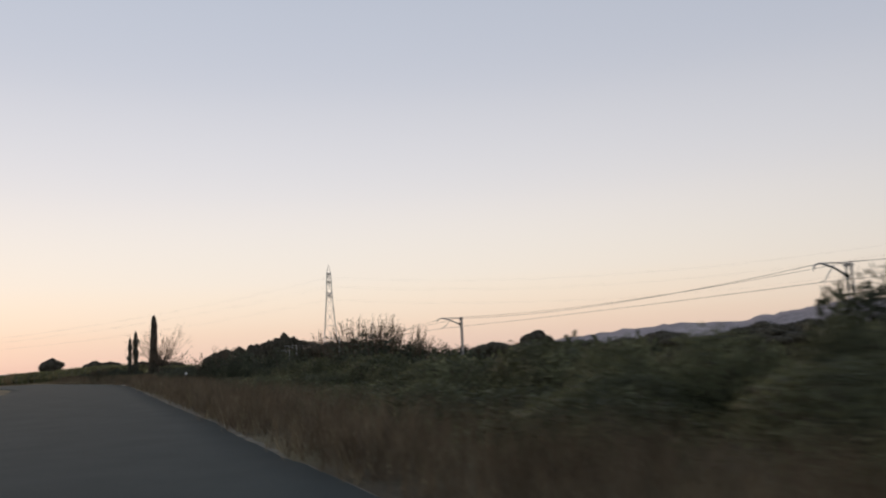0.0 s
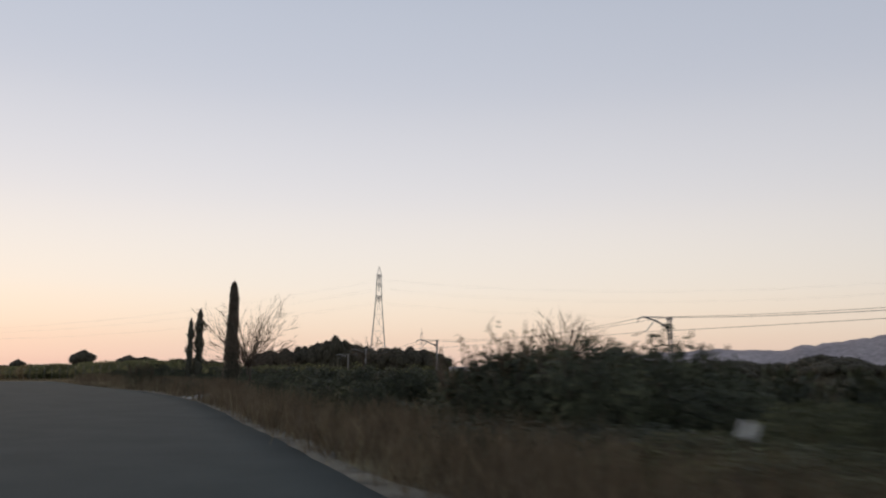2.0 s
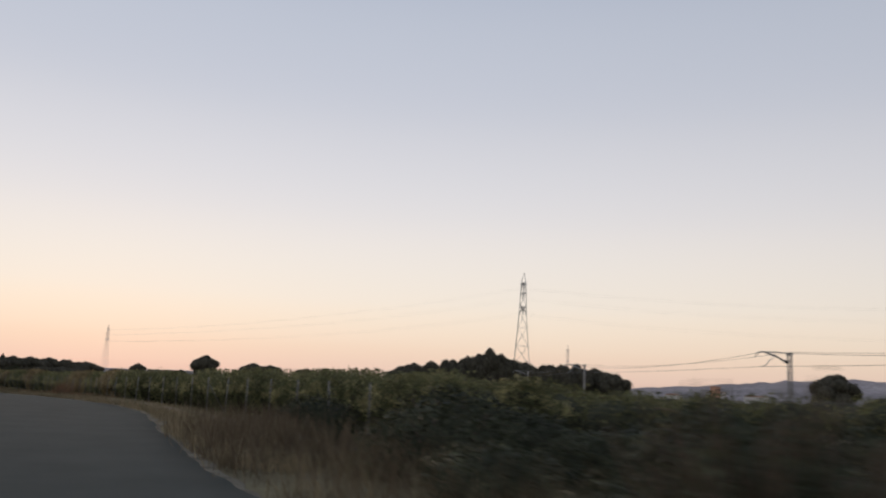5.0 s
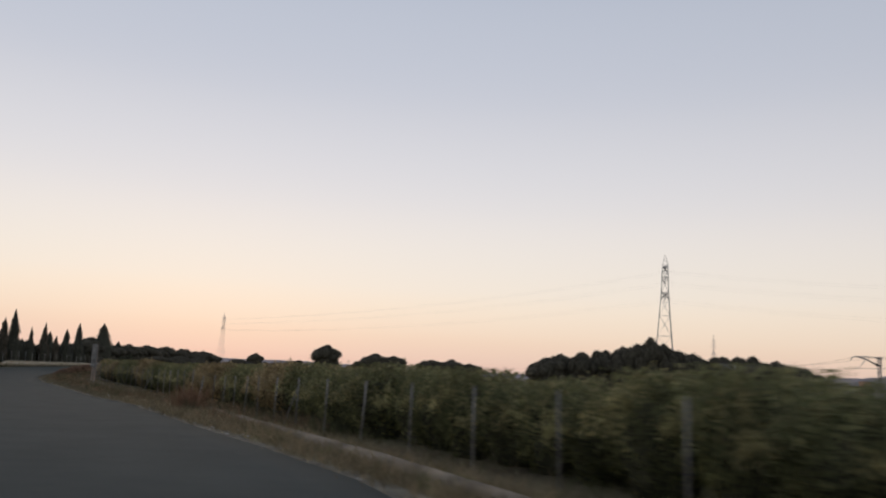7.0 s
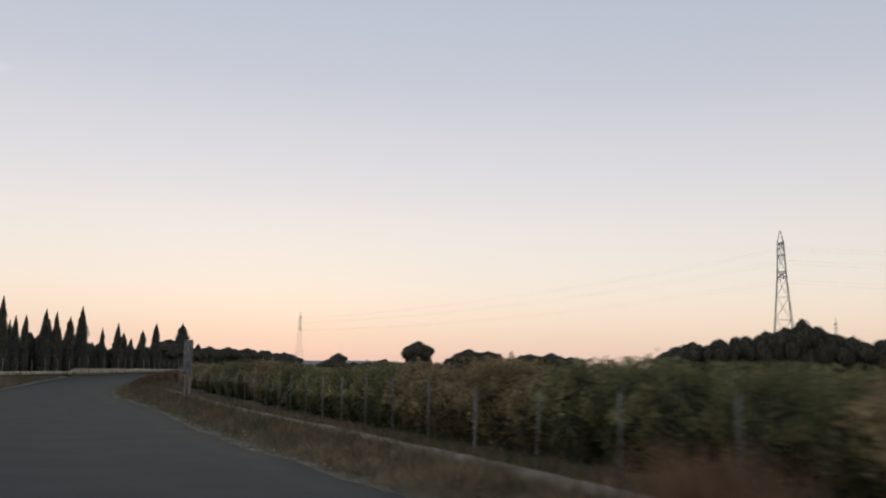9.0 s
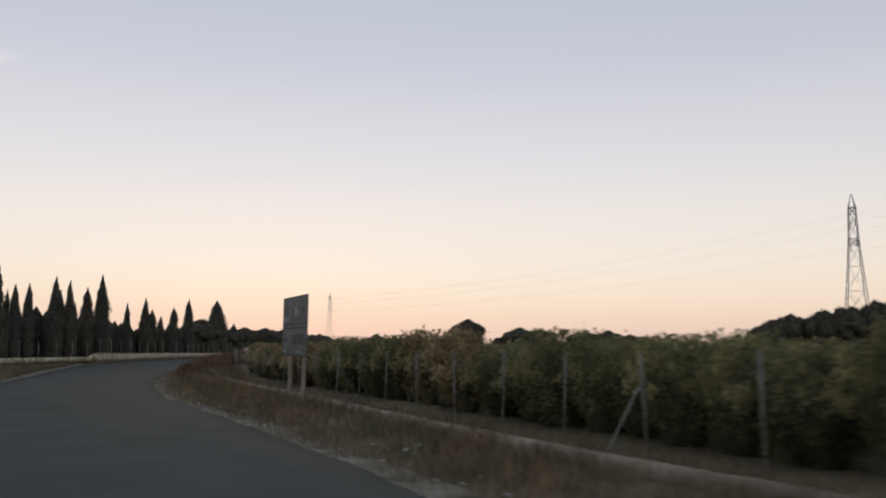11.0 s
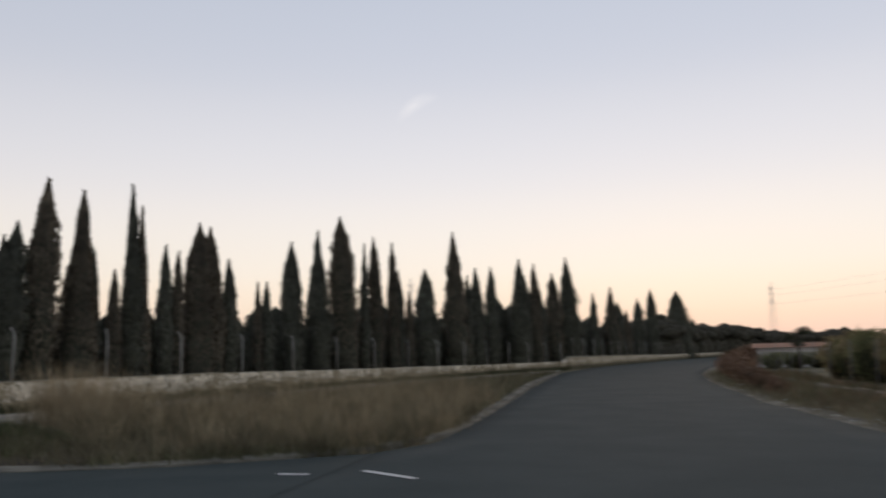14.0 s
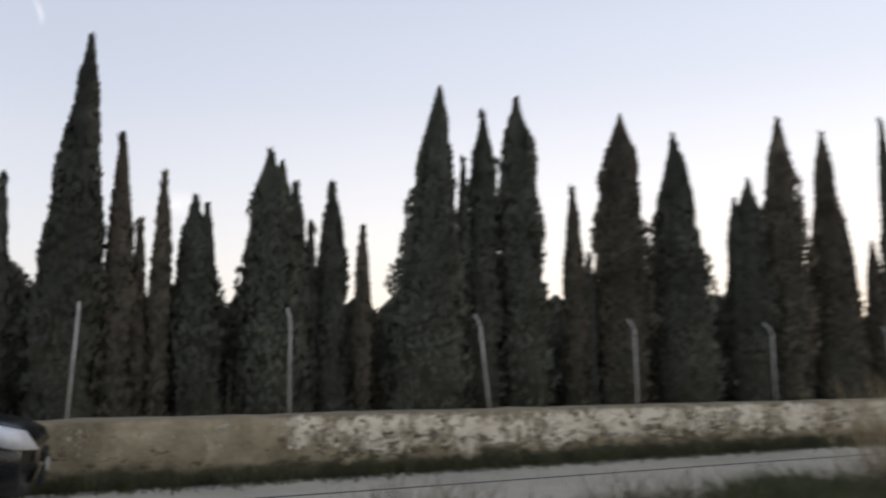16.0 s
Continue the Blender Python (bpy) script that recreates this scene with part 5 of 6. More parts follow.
# ---- far trees ----
def pine_meshes(seed, count=4200, leaf=0.036):
    """A broad crown heaped up of uneven leafy lobes, of unit half width and unit height, on a short trunk."""
    rng = np.random.default_rng(seed)
    lobes = []
    for k in range(13):
        a, d = k * 2.4 + rng.uniform(-0.4, 0.4), math.sqrt((k + 0.3) / 13) * 0.72
        r = rng.uniform(0.30, 0.44)
        lobes.append((d * math.cos(a), d * math.sin(a), 1.0 - 0.40 * d ** 2 - r * 0.42 + rng.uniform(-0.10, 0.0), r))
    k = rng.integers(0, 13, count)
    L = np.array(lobes)[k]
    d = rng.normal(size=(count, 3))
    d /= np.linalg.norm(d, axis=1)[:, None]
    p = L[:, :3] + d * (L[:, 3] * rng.uniform(0.84, 1.05, count))[:, None] * np.array([1, 1, 0.42])
    p[:, 2] = np.clip(p[:, 2], 0.14, 1.05)
    crown = quads("crown", leaves(rng, p, leaf, 0.2, None, 0.6), PINE, p - np.array([0, 0, 0.35]))
    vfs = []
    for n_, (x, y, z, r) in enumerate(lobes):
        v, f = lumpy(rng, lambda h, a: math.sqrt(max(0.02, 1 - (2 * h - 1) ** 2)) * (0.9 + 0.25 * noise.noise((math.cos(a) * 1.7 + seed, math.sin(a) * 1.7 + n_, h * 3))), 6, 9)
        vfs.append(([(q[0] * r * 0.95 + x, q[1] * r * 0.95 + y, (q[2] - 0.5) * r * 0.78 + z) for q in v], f))
    v, f = lumpy(rng, lambda h, a: 0.84 * math.sqrt(max(0.05, 1 - h ** 3)) * (0.9 + 0.2 * noise.noise((math.cos(a) * 2 + seed, math.sin(a) * 2, h))), 5, 10)
    vfs.append(([(q[0], q[1], q[2] * 0.66 + 0.12) for q in v], f))
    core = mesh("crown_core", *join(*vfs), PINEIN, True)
    tr = mesh("trunk", *tube([(0, 0, -0.05), (0.03, 0.02, 0.3), (0, 0, 0.55)], [0.07, 0.055, 0.045], 7), BARK, True)
    return crown, core, tr


PINES = [pine_meshes(80 + i) for i in range(6)]


def far_tree(x, y, h, r, k, label, group="far pines"):
    cr, co, tr = PINES[k % 6]
    e = thing("pine", label, "tree", group, (x, y, float(zg(x, y)) - 0.3))
    part("crown", cr, e)
    part("crown_core", co, e)
    part("trunk", tr, e)
    e.scale = (r, r, h * 1.07)
    e.rotation_euler = (0, 0, k * 1.3)


rng = np.random.default_rng(90)
for k in range(30):
    t = k / 29
    x, y = 41 + 51 * t + rng.normal() * 0.8, 257 - 17 * t + rng.normal() * 3
    h = 7.2 + 3.2 * math.exp(-((t - 0.44) / 0.13) ** 2) + 1.0 * t + rng.uniform(-0.6, 0.8) - (1.2 if t < 0.05 or t > 0.95 else 0)
    far_tree(x, y, h + 2.6 * float(smooth(28, 44, x)), rng.uniform(3.8, 5.4), k, "dark rounded umbrella pine in a grove", "pine grove")
far_tree(-5.6, 303.6, 8.2, 4.7, 1, "lone dark round tree on the plain")
for x, y, h, r in ((9, 322, 7.0, 5.2), (15, 324, 6.8, 4.4), (4.5, 323, 5.0, 2.6), (27, 326, 6.3, 5.4), (33, 328, 6.6, 4.8), (39, 328, 5.8, 4.6), (-27, 340, 5.5, 3.0), (-14, 346, 4.2, 3.0)):
    far_tree(x, y, h + 2.2 * float(smooth(28, 44, x)), r, int(x) % 4, "dark rounded tree in a far field")
far_tree(141.6, 220.3, 11.5, 6.6, 2, "large dark round tree beyond the railway")
for k in range(64):
    b = radians(24 + 50 * k / 63 + rng.normal() * 0.6)
    d = rng.uniform(120, 200)
    far_tree(-4 + d * math.sin(b), 5 + d * math.cos(b), rng.uniform(4.6, 6.6) if b > 0.55 else rng.uniform(3.8, 5.0), rng.uniform(3.5, 6.5), k, "dark tree in the belt beyond the railway", "tree belt")
for k in range(30):
    y = 230 + 3.6 * k
    x = -48.5 + 0.30 * k + rng.normal() * 0.8
    far_tree(x, y, rng.uniform(4.0, 5.2), rng.uniform(2.6, 3.8), k, "dark tree in the row past the cypresses", "trees past the cypresses")
for k in range(18):
    x, y = -33 + rng.uniform(0, 30), rng.uniform(205, 290)
    far_tree(x, y, rng.uniform(2.4, 3.2), rng.uniform(1.8, 3.0), k, "low dark bush at the far end of the grove", "bushes behind the grove")
for x, y, r in ((-34.4, 193.5, 1.0), (-33.2, 195.0, 1.1), (-31.8, 194.6, 1.2), (-30.5, 190, 1.3)):
    plant("shrub", "low dull green bush before the white house", "shrub", "verge bushes", *CIT[1], (x, y, float(zg(x, y)) - 0.05), r, r, 1.0, x)
g_ = float(zg(-32.9, 193)) - 0.05
e = thing("tree", "small thin tree with a flat loose crown by the white house", "tree", "", (-32.9, 193, g_))
part("trunk", mesh("trunk", *tube([(0, 0, -0.1), (0.06, 0.0, 0.9), (-0.05, 0.0, 1.7), (0.1, 0, 2.3)], [0.09, 0.07, 0.06, 0.03], 7), BARK, True), e)
for x, z, r in ((-0.45, 1.75, 0.5), (0.35, 2.05, 0.6), (0.05, 1.35, 0.45)):
    o = part("crown", SHR2[1][0], e)
    o.location, o.scale = (x, 0, z), (r, r, 0.5)
DRYB = (*bush_meshes(95, RUST, 3000, 0.09, 14, 0.45, 0.5), SHR[0][2])
for y, r, h in ((164, 0.5, 0.45), (167, 0.6, 0.55), (170, 0.8, 0.7), (174, 0.8, 0.8), (178, 1.0, 0.95), (184, 1.1, 1.1), (189, 1.2, 1.2), (196, 1.4, 1.4), (205, 1.5, 1.6), (214, 1.6, 1.7)):
    x = float(np.interp(y, [p[1] for p in EDGE], [p[0] for p in EDGE])) + 0.5 + r
    plant("shrub", "dry reddish brown bush at the road's edge", "shrub", "verge bushes", *DRYB, (x, y, float(zg(x, y)) - 0.05), r, r, h, x)


# ---- pylons, masts and cables ----
def strut(a, b, r=0.09):
    return tube([a, b], [r, r], 4)


def pylon(at, scale=1.0, label="tall grey lattice transmission pylon", arm_z=(35.0, 41.0, 45.0), turn=0.0, slim=1.0, paint=None):
    paint = paint or PYLON
    base_z = float(zg(at[0], at[1]))
    e = thing("pylon", label, "pylon", "transmission pylons", (at[0], at[1], base_z))
    e.rotation_euler = (0, 0, turn)
    e.scale = (scale * slim, scale * slim, scale)
    lev = [(0, 4.3), (7, 3.6), (14, 2.95), (21, 2.35), (28, 1.8), (34, 1.35), (36, 1.25), (41, 1.05), (43, 1.0), (45, 0.9)]
    for sx in (-1, 1):
        for sy in (-1, 1):
            part("leg", mesh("leg", *tube([(sx * w, sy * w, z) for z, w in lev] + [(sx * 0.1, sy * 0.1, 49)], [0.12] * 8 + [0.11, 0.10, 0.08], 4), paint), e)
    for (z0, w0), (z1, w1) in zip(lev, lev[1:]):
        vf = []
        for c in ((1, 1), (1, -1), (-1, -1), (-1, 1)):
            n = (c[1], -c[0])
            vf.append(strut((c[0] * w0, c[1] * w0, z0), (n[0] * w1, n[1] * w1, z1), 0.10 if 33 < z0 < 35 or z0 > 42 else 0.045))
            vf.append(strut((n[0] * w0, n[1] * w0, z0), (c[0] * w1, c[1] * w1, z1), 0.10 if 33 < z0 < 35 or z0 > 42 else 0.045))
            vf.append(strut((c[0] * w1, c[1] * w1, z1), (n[0] * w1, n[1] * w1, z1), 0.10 if 33 < z0 < 35 or z0 > 42 else 0.045))
        tagged(part("bracing", mesh("bracing", *join(*vf), paint), e), kind="stuff")
    for z, reach in zip(arm_z, (5.0, 4.4, 3.2)):
        for s in (-1, 1):
            vf = [strut((s * 1.3, 1.2, z - 0.6), (s * reach, 0, z), 0.055), strut((s * 1.3, -1.2, z - 0.6), (s * reach, 0, z), 0.055),
                  strut((s * 1.3, 1.2, z + 0.8), (s * reach, 0, z), 0.045), strut((s * 1.3, -1.2, z + 0.8), (s * reach, 0, z), 0.045)]
            for k in range(3):
                t = 0.25 * (k + 1)
                vf.append(strut((s * (1.3 + (reach - 1.3) * t), 1.2 * (1 - t), z - 0.6 * (1 - t)), (s * (1.3 + (reach - 1.3) * t), -1.2 * (1 - t), z + 0.8 * (1 - t)), 0.04))
            arm = part("crossarm", mesh("crossarm", *join(*vf), paint), e)
            part("insulator", mesh("insulator", *tube([(s * reach, 0, z), (s * reach, 0, z - 1.9)], [0.08, 0.08], 6), DARKGLASS), arm)
    return e


pylon((109.0, 343.5), 1.0, turn=radians(68))
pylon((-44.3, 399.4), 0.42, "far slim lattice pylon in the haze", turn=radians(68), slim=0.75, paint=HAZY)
pylon((318, 172), 1.0, turn=radians(68))
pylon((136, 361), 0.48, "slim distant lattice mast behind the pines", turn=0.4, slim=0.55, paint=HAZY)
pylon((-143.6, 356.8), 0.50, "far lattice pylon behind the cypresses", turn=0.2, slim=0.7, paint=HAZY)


def cable(a, b, sag, r, label="thin dark overhead power cable", n=24, group="overhead cables"):
    a, b = Vector(a), Vector(b)
    pts = []
    for i in range(n + 1):
        t = i / n
        p = a.lerp(b, t)
        p.z -= 4 * sag * t * (1 - t)
        pts.append(p)
    return tagged(new("cable", mesh("cable", *tube(pts, [r] * (n + 1), 4), WIRE)), label, "cable", group)


ca, sa = math.cos(radians(68)), math.sin(radians(68))
PZ = float(zg(109.0, 343.5))
for z, reach in ((35.0, 5.0), (41.0, 4.4), (45.0, 3.2)):
    for s in (-1, 1):
        p = (109.0 + s * reach * ca, 343.5 + s * reach * sa, PZ + z - 1.9)
        cable(p, (-44.3 + 0.315 * s * reach * ca, 399.4 + 0.315 * s * reach * sa, float(zg(-44.3, 399.4)) + 0.42 * (z - 1.9)), 3.0, 0.008)
        cable(p, (318 + s * reach * ca, 172 + s * reach * sa, float(zg(318, 172)) + z - 1.9), 8.0, 0.008)

MASTS = [(35.8, -28.0), (33.2, 15.2), (31.9, 57.75), (33.5, 101.1), (38.2, 142.1), (47.5, 183.0)]
TOP = 5.07
for x, y in MASTS:
    g = float(zg(x, y))
    H = TOP - g
    e = thing("catenary_mast", "grey steel railway catenary mast with cantilever arm", "mast", "railway masts", (x, y, g))
    for s in (-1, 1):
        part("post_channel", mesh("post_channel", *box_vf(0, s * 0.16, H / 2, 0.12, 0.06, H, 0.01), STEEL), e)
    lac = [strut((0, (-1) ** k * 0.15, H * k / 14), (0, -(-1) ** k * 0.15, H * (k + 1) / 14), 0.02) for k in range(14)]
    part("lacing", mesh("lacing", *join(*lac), STEEL), e)
    arm = part("cantilever_arm", mesh("cantilever_arm", *tube([(-0.05, 0, H - 0.75), (-1.2, 0, H - 0.25), (-2.1, 0, H - 0.05), (-2.5, 0, H - 0.15), (-2.65, 0, H - 0.45)], [0.07, 0.06, 0.05, 0.045, 0.03], 6), STEEL, True), e)
    part("insulator", mesh("insulator", *tube([(-0.1, 0, H - 0.72), (-0.2, 0, H - 0.68), (-0.3, 0, H - 0.63), (-0.42, 0, H - 0.58)], [0.06, 0.1, 0.1, 0.06], 8), DARKGLASS, True), arm)
    part("stay", mesh("stay", *tube([(0, 0, H - 0.05), (-1.1, 0, H - 0.02), (-2.1, 0, H - 0.05)], [0.035, 0.03, 0.03], 5), STEEL), e)
    part("registration_arm", mesh("registration_arm", *tube([(-1.2, 0, H - 0.25), (-1.9, 0, H - 0.95), (-2.3, 0, H - 1.05)], [0.03, 0.025, 0.02], 5), STEEL), e)
    part("cross_beam", mesh("cross_beam", *box_vf(0, 0, H - 0.12, 0.22, 0.5, 0.1, 0.01), STEEL), e)
for (x0, y0), (x1, y1) in zip(MASTS, MASTS[1:]):
    cable((x0 - 2.1, y0, TOP - 0.08), (x1 - 2.1, y1, TOP - 0.08), 0.7, 0.013, "railway catenary wire between masts", 16, "catenary wires")
    cable((x0 - 2.3, y0, TOP - 1.05), (x1 - 2.3, y1, TOP - 1.05), 0.1, 0.012, "railway contact wire between masts", 10, "catenary wires")
    cable((x0 + 0.05, y0, TOP + 0.02), (x1 + 0.05, y1, TOP + 0.02), 0.5, 0.011, "railway feeder wire between masts", 12, "catenary wires")


# ---- the road sign ----
TL, TR = Vector((-25.30, 146.80, 0)), Vector((-24.31, 144.29, 0))
SGW, SGZ0, SGZ1 = (TR - TL).length, 0.94, 2.68
ang = math.atan2(TR.y - TL.y, TR.x - TL.x)
SIGNM = mat("dull_grey_sign_sheet", (0.112, 0.120, 0.120), 0.6, 1.6, 0.28, 14, 0.08, 0.35, second=(0.13, 0.133, 0.131))
SIGNB = mat("dark_sign_paint", (0.035, 0.037, 0.04), 0.6, 6, 0.2, 60, 0.05, 0.3)
SIGNF = mat("faded_sign_paint", (0.085, 0.088, 0.09), 0.6, 9, 0.3, 60, 0.05, 0.3)
SIGNL = mat("worn_black_letters", (0.060, 0.061, 0.062), 0.6, 9, 0.45, 60, 0.05, 0.3)
SIGNP = mat("ghost_of_old_letters", (0.30, 0.30, 0.29), 0.6, 9, 0.35, 60, 0.05, 0.3)
SIGNW = mat("bare_pale_sign_patch", (0.62, 0.61, 0.58), 0.6, 9, 0.25, 60, 0.05, 0.3)
RUSTY = mat("weathered_sign_post", (0.32, 0.25, 0.20), 0.7, 4, 0.3, 50, 0.2, 0.3)
sign = thing("road_sign", "large faded grey direction sign on two posts", "road sign", "", (TL.x, TL.y, 0))
sign.rotation_euler = (0, 0, ang)


def text_mesh(body, size, material):
    cu = bpy.data.curves.new("lettering", "FONT")
    cu.body, cu.size, cu.extrude, cu.align_x, cu.align_y = body, size, 0.003, "CENTER", "CENTER"
    cu.offset = 0.012
    ob = bpy.data.objects.new("lettering_source", cu)
    scene.collection.objects.link(ob)
    bpy.context.view_layer.update()
    me = bpy.data.meshes.new_from_object(ob.evaluated_get(bpy.context.evaluated_depsgraph_get()))
    bpy.data.objects.remove(ob)
    me.transform(Matrix.Rotation(radians(90), 4, "X"))
    me.materials.clear()
    me.materials.append(material)
    return me


MID = (SGZ0 + SGZ1) / 2
panel = part("panel", mesh("panel", *join(box_vf(SGW / 2, 0, SGZ1 - 0.436, SGW, 0.03, 0.872, 0.004), box_vf(SGW / 2, 0, SGZ0 + 0.434, SGW, 0.03, 0.868, 0.004)), SIGNM), sign, "dull grey sign sheet in two boards")
for z in (SGZ1 - 0.02, SGZ0 + 0.02):
    part("border", mesh("border", *box_vf(SGW / 2, -0.016, z, SGW - 0.02, 0.012, 0.035, 0.003), SIGNB), panel)
for z in (MID + 0.055, MID - 0.055):
    part("divider", mesh("divider", *box_vf(SGW / 2, -0.02, z, SGW - 0.04, 0.02, 0.035, 0.004), SIGNB), panel)
for x in (0.02, SGW - 0.02):
    part("border", mesh("border", *box_vf(x, -0.017, MID, 0.025, 0.014, SGZ1 - SGZ0 - 0.05, 0.003), SIGNF), panel)


def on_panel(name, me, x, z, label=""):
    ob = part(name, me, panel, label)
    ob.location = (x, -0.02, z)
    return ob


def arrow_mesh(way):
    v = [(-0.19, 0, -0.03), (0.03, 0, -0.03), (0.03, 0, -0.115), (0.20, 0, 0), (0.03, 0, 0.115), (0.03, 0, 0.03), (-0.19, 0, 0.03)]
    v = [(a * way, b, c) for a, b, c in v]
    w = [(a, -0.006, c) for a, b, c in v]
    n = len(v)
    f = [tuple(range(n)), tuple(range(n, 2 * n))[::-1]] + [(i, (i + 1) % n, n + (i + 1) % n, n + i) for i in range(n)]
    return mesh("arrow", v + w, f, SIGNB)


on_panel("arrow", arrow_mesh(1), SGW - 0.42, SGZ1 - 0.42, "dark arrow pointing along the road")
on_panel("arrow", arrow_mesh(-1), 0.38, SGZ0 + 0.47, "dark arrow pointing back")
on_panel("lettering", text_mesh("BETERA", 0.37, SIGNL), SGW * 0.685, SGZ0 + 0.47, "faded dark place name")
on_panel("lettering", text_mesh("DA", 0.31, SIGNP), SGW * 0.555, SGZ1 - 0.46, "pale leftover letters")
on_panel("lettering", text_mesh("DE", 0.20, SIGNP), SGW * 0.145, SGZ1 - 0.66, "faint small letters")
on_panel("pale_streak", mesh("pale_streak", *join(box_vf(0, 0, 0, 0.045, 0.006, 0.5), box_vf(-0.05, 0, -0.26, 0.12, 0.006, 0.04), box_vf(0.02, 0, 0.24, 0.18, 0.006, 0.04)), SIGNP), SGW * 0.30, SGZ1 - 0.42)
on_panel("dark_patch", mesh("dark_patch", *box_vf(0, 0, 0, 0.24, 0.005, 0.22), SIGNF), SGW * 0.44, SGZ1 - 0.46)
on_panel("dark_patch", mesh("dark_patch", *box_vf(0, 0, 0, 0.40, 0.005, 0.24), SIGNF), SGW * 0.18, SGZ1 - 0.40)
for x, z, w in ((0.25, SGZ0 + 0.16, 0.28), (SGW * 0.68, SGZ0 + 0.14, 0.12)):
    on_panel("pale_scrape", mesh("pale_scrape", *tube([(-w / 2, 0, 0.03), (0, -0.004, -0.03), (w / 2, 0, 0.02)], [0.006, 0.016, 0.006], 5), SIGNW), x, z)
for x in (SGW * 0.24, SGW * 0.80):
    p = TL.lerp(TR, x / SGW)
    g = float(zg(p.x, p.y))
    post = part("sign_post", mesh("sign_post", *box_vf(x, 0.075, (SGZ1 - 0.1 + g - 0.3) / 2, 0.12, 0.10, SGZ1 - 0.1 - g + 0.3, 0.012), RUSTY), sign, "weathered brownish square post")
    for z in (SGZ0 + 0.3, SGZ1 - 0.35):
        part("clamp", mesh("clamp", *box_vf(x, 0.07, z, 0.16, 0.12, 0.05, 0.006), STEEL), post)
for i in range(5):
    part("edge_clip", mesh("edge_clip", *box_vf(SGW + 0.008, 0.0, SGZ0 + 0.2 + 0.33 * i, 0.02, 0.05, 0.03, 0.003), STEEL), panel)


# ---- small things by the road ----
rng = np.random.default_rng(131)


def rock_mesh(seed):
    r = np.random.default_rng(seed)
    bm = bmesh.new()
    bmesh.ops.create_icosphere(bm, subdivisions=1, radius=1)
    for v in bm.verts:
        v.co *= 1 + 0.35 * r.normal() * 0.6
        v.co.z *= 0.6
    me = bpy.data.meshes.new("stone")
    bm.to_mesh(me)
    bm.free()
    me.materials.append(STONEW)
    return me


ROCKS = [rock_mesh(i) for i in range(6)]
heap = thing("rubble_heap", "heap of pale broken stones at the road's edge", "rubble", "", (0.75, 45.6, float(zg(0.75, 45.6)) - 0.07))
for k in range(90):
    a, d = rng.uniform(0, 6.28), abs(rng.normal()) * 0.55
    r = rng.uniform(0.04, 0.12)
    o = part("stone", ROCKS[k % 6], heap)
    x, y = d * 0.75 * math.cos(a), d * 1.7 * math.sin(a)
    o.location = (x, y, max(0.02, 0.12 - 0.09 * d + rng.normal() * 0.02))
    o.scale = (r, r * rng.uniform(0.7, 1.2), r * 0.8)
    o.rotation_euler = tuple(rng.uniform(0, 3, 3))
gm = float(zg(0.3, 18.2)) - 0.05
e = thing("marker_post", "small white kilometre marker on a thin rod", "marker post", "", (0.3, 18.2, gm))
part("rod", mesh("rod", *tube([(0, 0, -0.2), (0, 0, 0.5), (0, 0, 1.12 - gm)], [0.014, 0.014, 0.013], 6), BARK), e)
pl = part("plate", mesh("plate", *box_vf(0, -0.03, 0, 0.085, 0.012, 0.11, 0.003), PAINT), e)
pl.location = (0, 0, 1.07 - gm)
pl.rotation_euler = (0, radians(28), 0)
for k, p in enumerate(along(rng, EDGE, 130, 0.15, 1.3, 84, 175)):
    o = tagged(new("stone", ROCKS[k % 6]), "small pale stone on the road's verge", "stone", "verge stones")
    r = rng.uniform(0.02, 0.055)
    o.location, o.scale, o.rotation_euler = (p[0], p[1], p[2] + 0.03), (r, r * 1.2, r * 0.8), (0, 0, rng.uniform(0, 6))
g8 = np.stack([rng.normal(size=900) * 0.24 - 12.2, rng.normal(size=900) * 0.38 + 108.9], 1)
stuff("red_grass_clump", blades(rng, np.c_[g8, zg(g8[:, 0], g8[:, 1]) - 0.04], 0.72, 0.012, 0.3), REDG, "reddish dry grass clump beside the grove edging")
lp = along(rng, EDGE, 44, 0.4, 2.8, 95, 172)
for k, p in enumerate(lp):
    w = rng.uniform(0.03, 0.075)
    v, f = [], []
    for i in range(4):
        for j in range(4):
            v.append(((i / 3 - 0.5) * w, (j / 3 - 0.5) * w * 1.4, 0.05 + 0.03 * rng.random()))
    for i in range(3):
        for j in range(3):
            f.append((i * 4 + j, i * 4 + j + 1, i * 4 + j + 5, i * 4 + j + 4))
    o = tagged(new("litter", mesh("litter", v, f, LITTER)), "scrap of pale crumpled paper in the grass", "litter", "scraps of litter")
    o.location = (p[0], p[1], p[2] + 0.03)
    o.rotation_euler = (rng.uniform(-0.5, 0.5), rng.uniform(-0.5, 0.5), rng.uniform(0, 6))


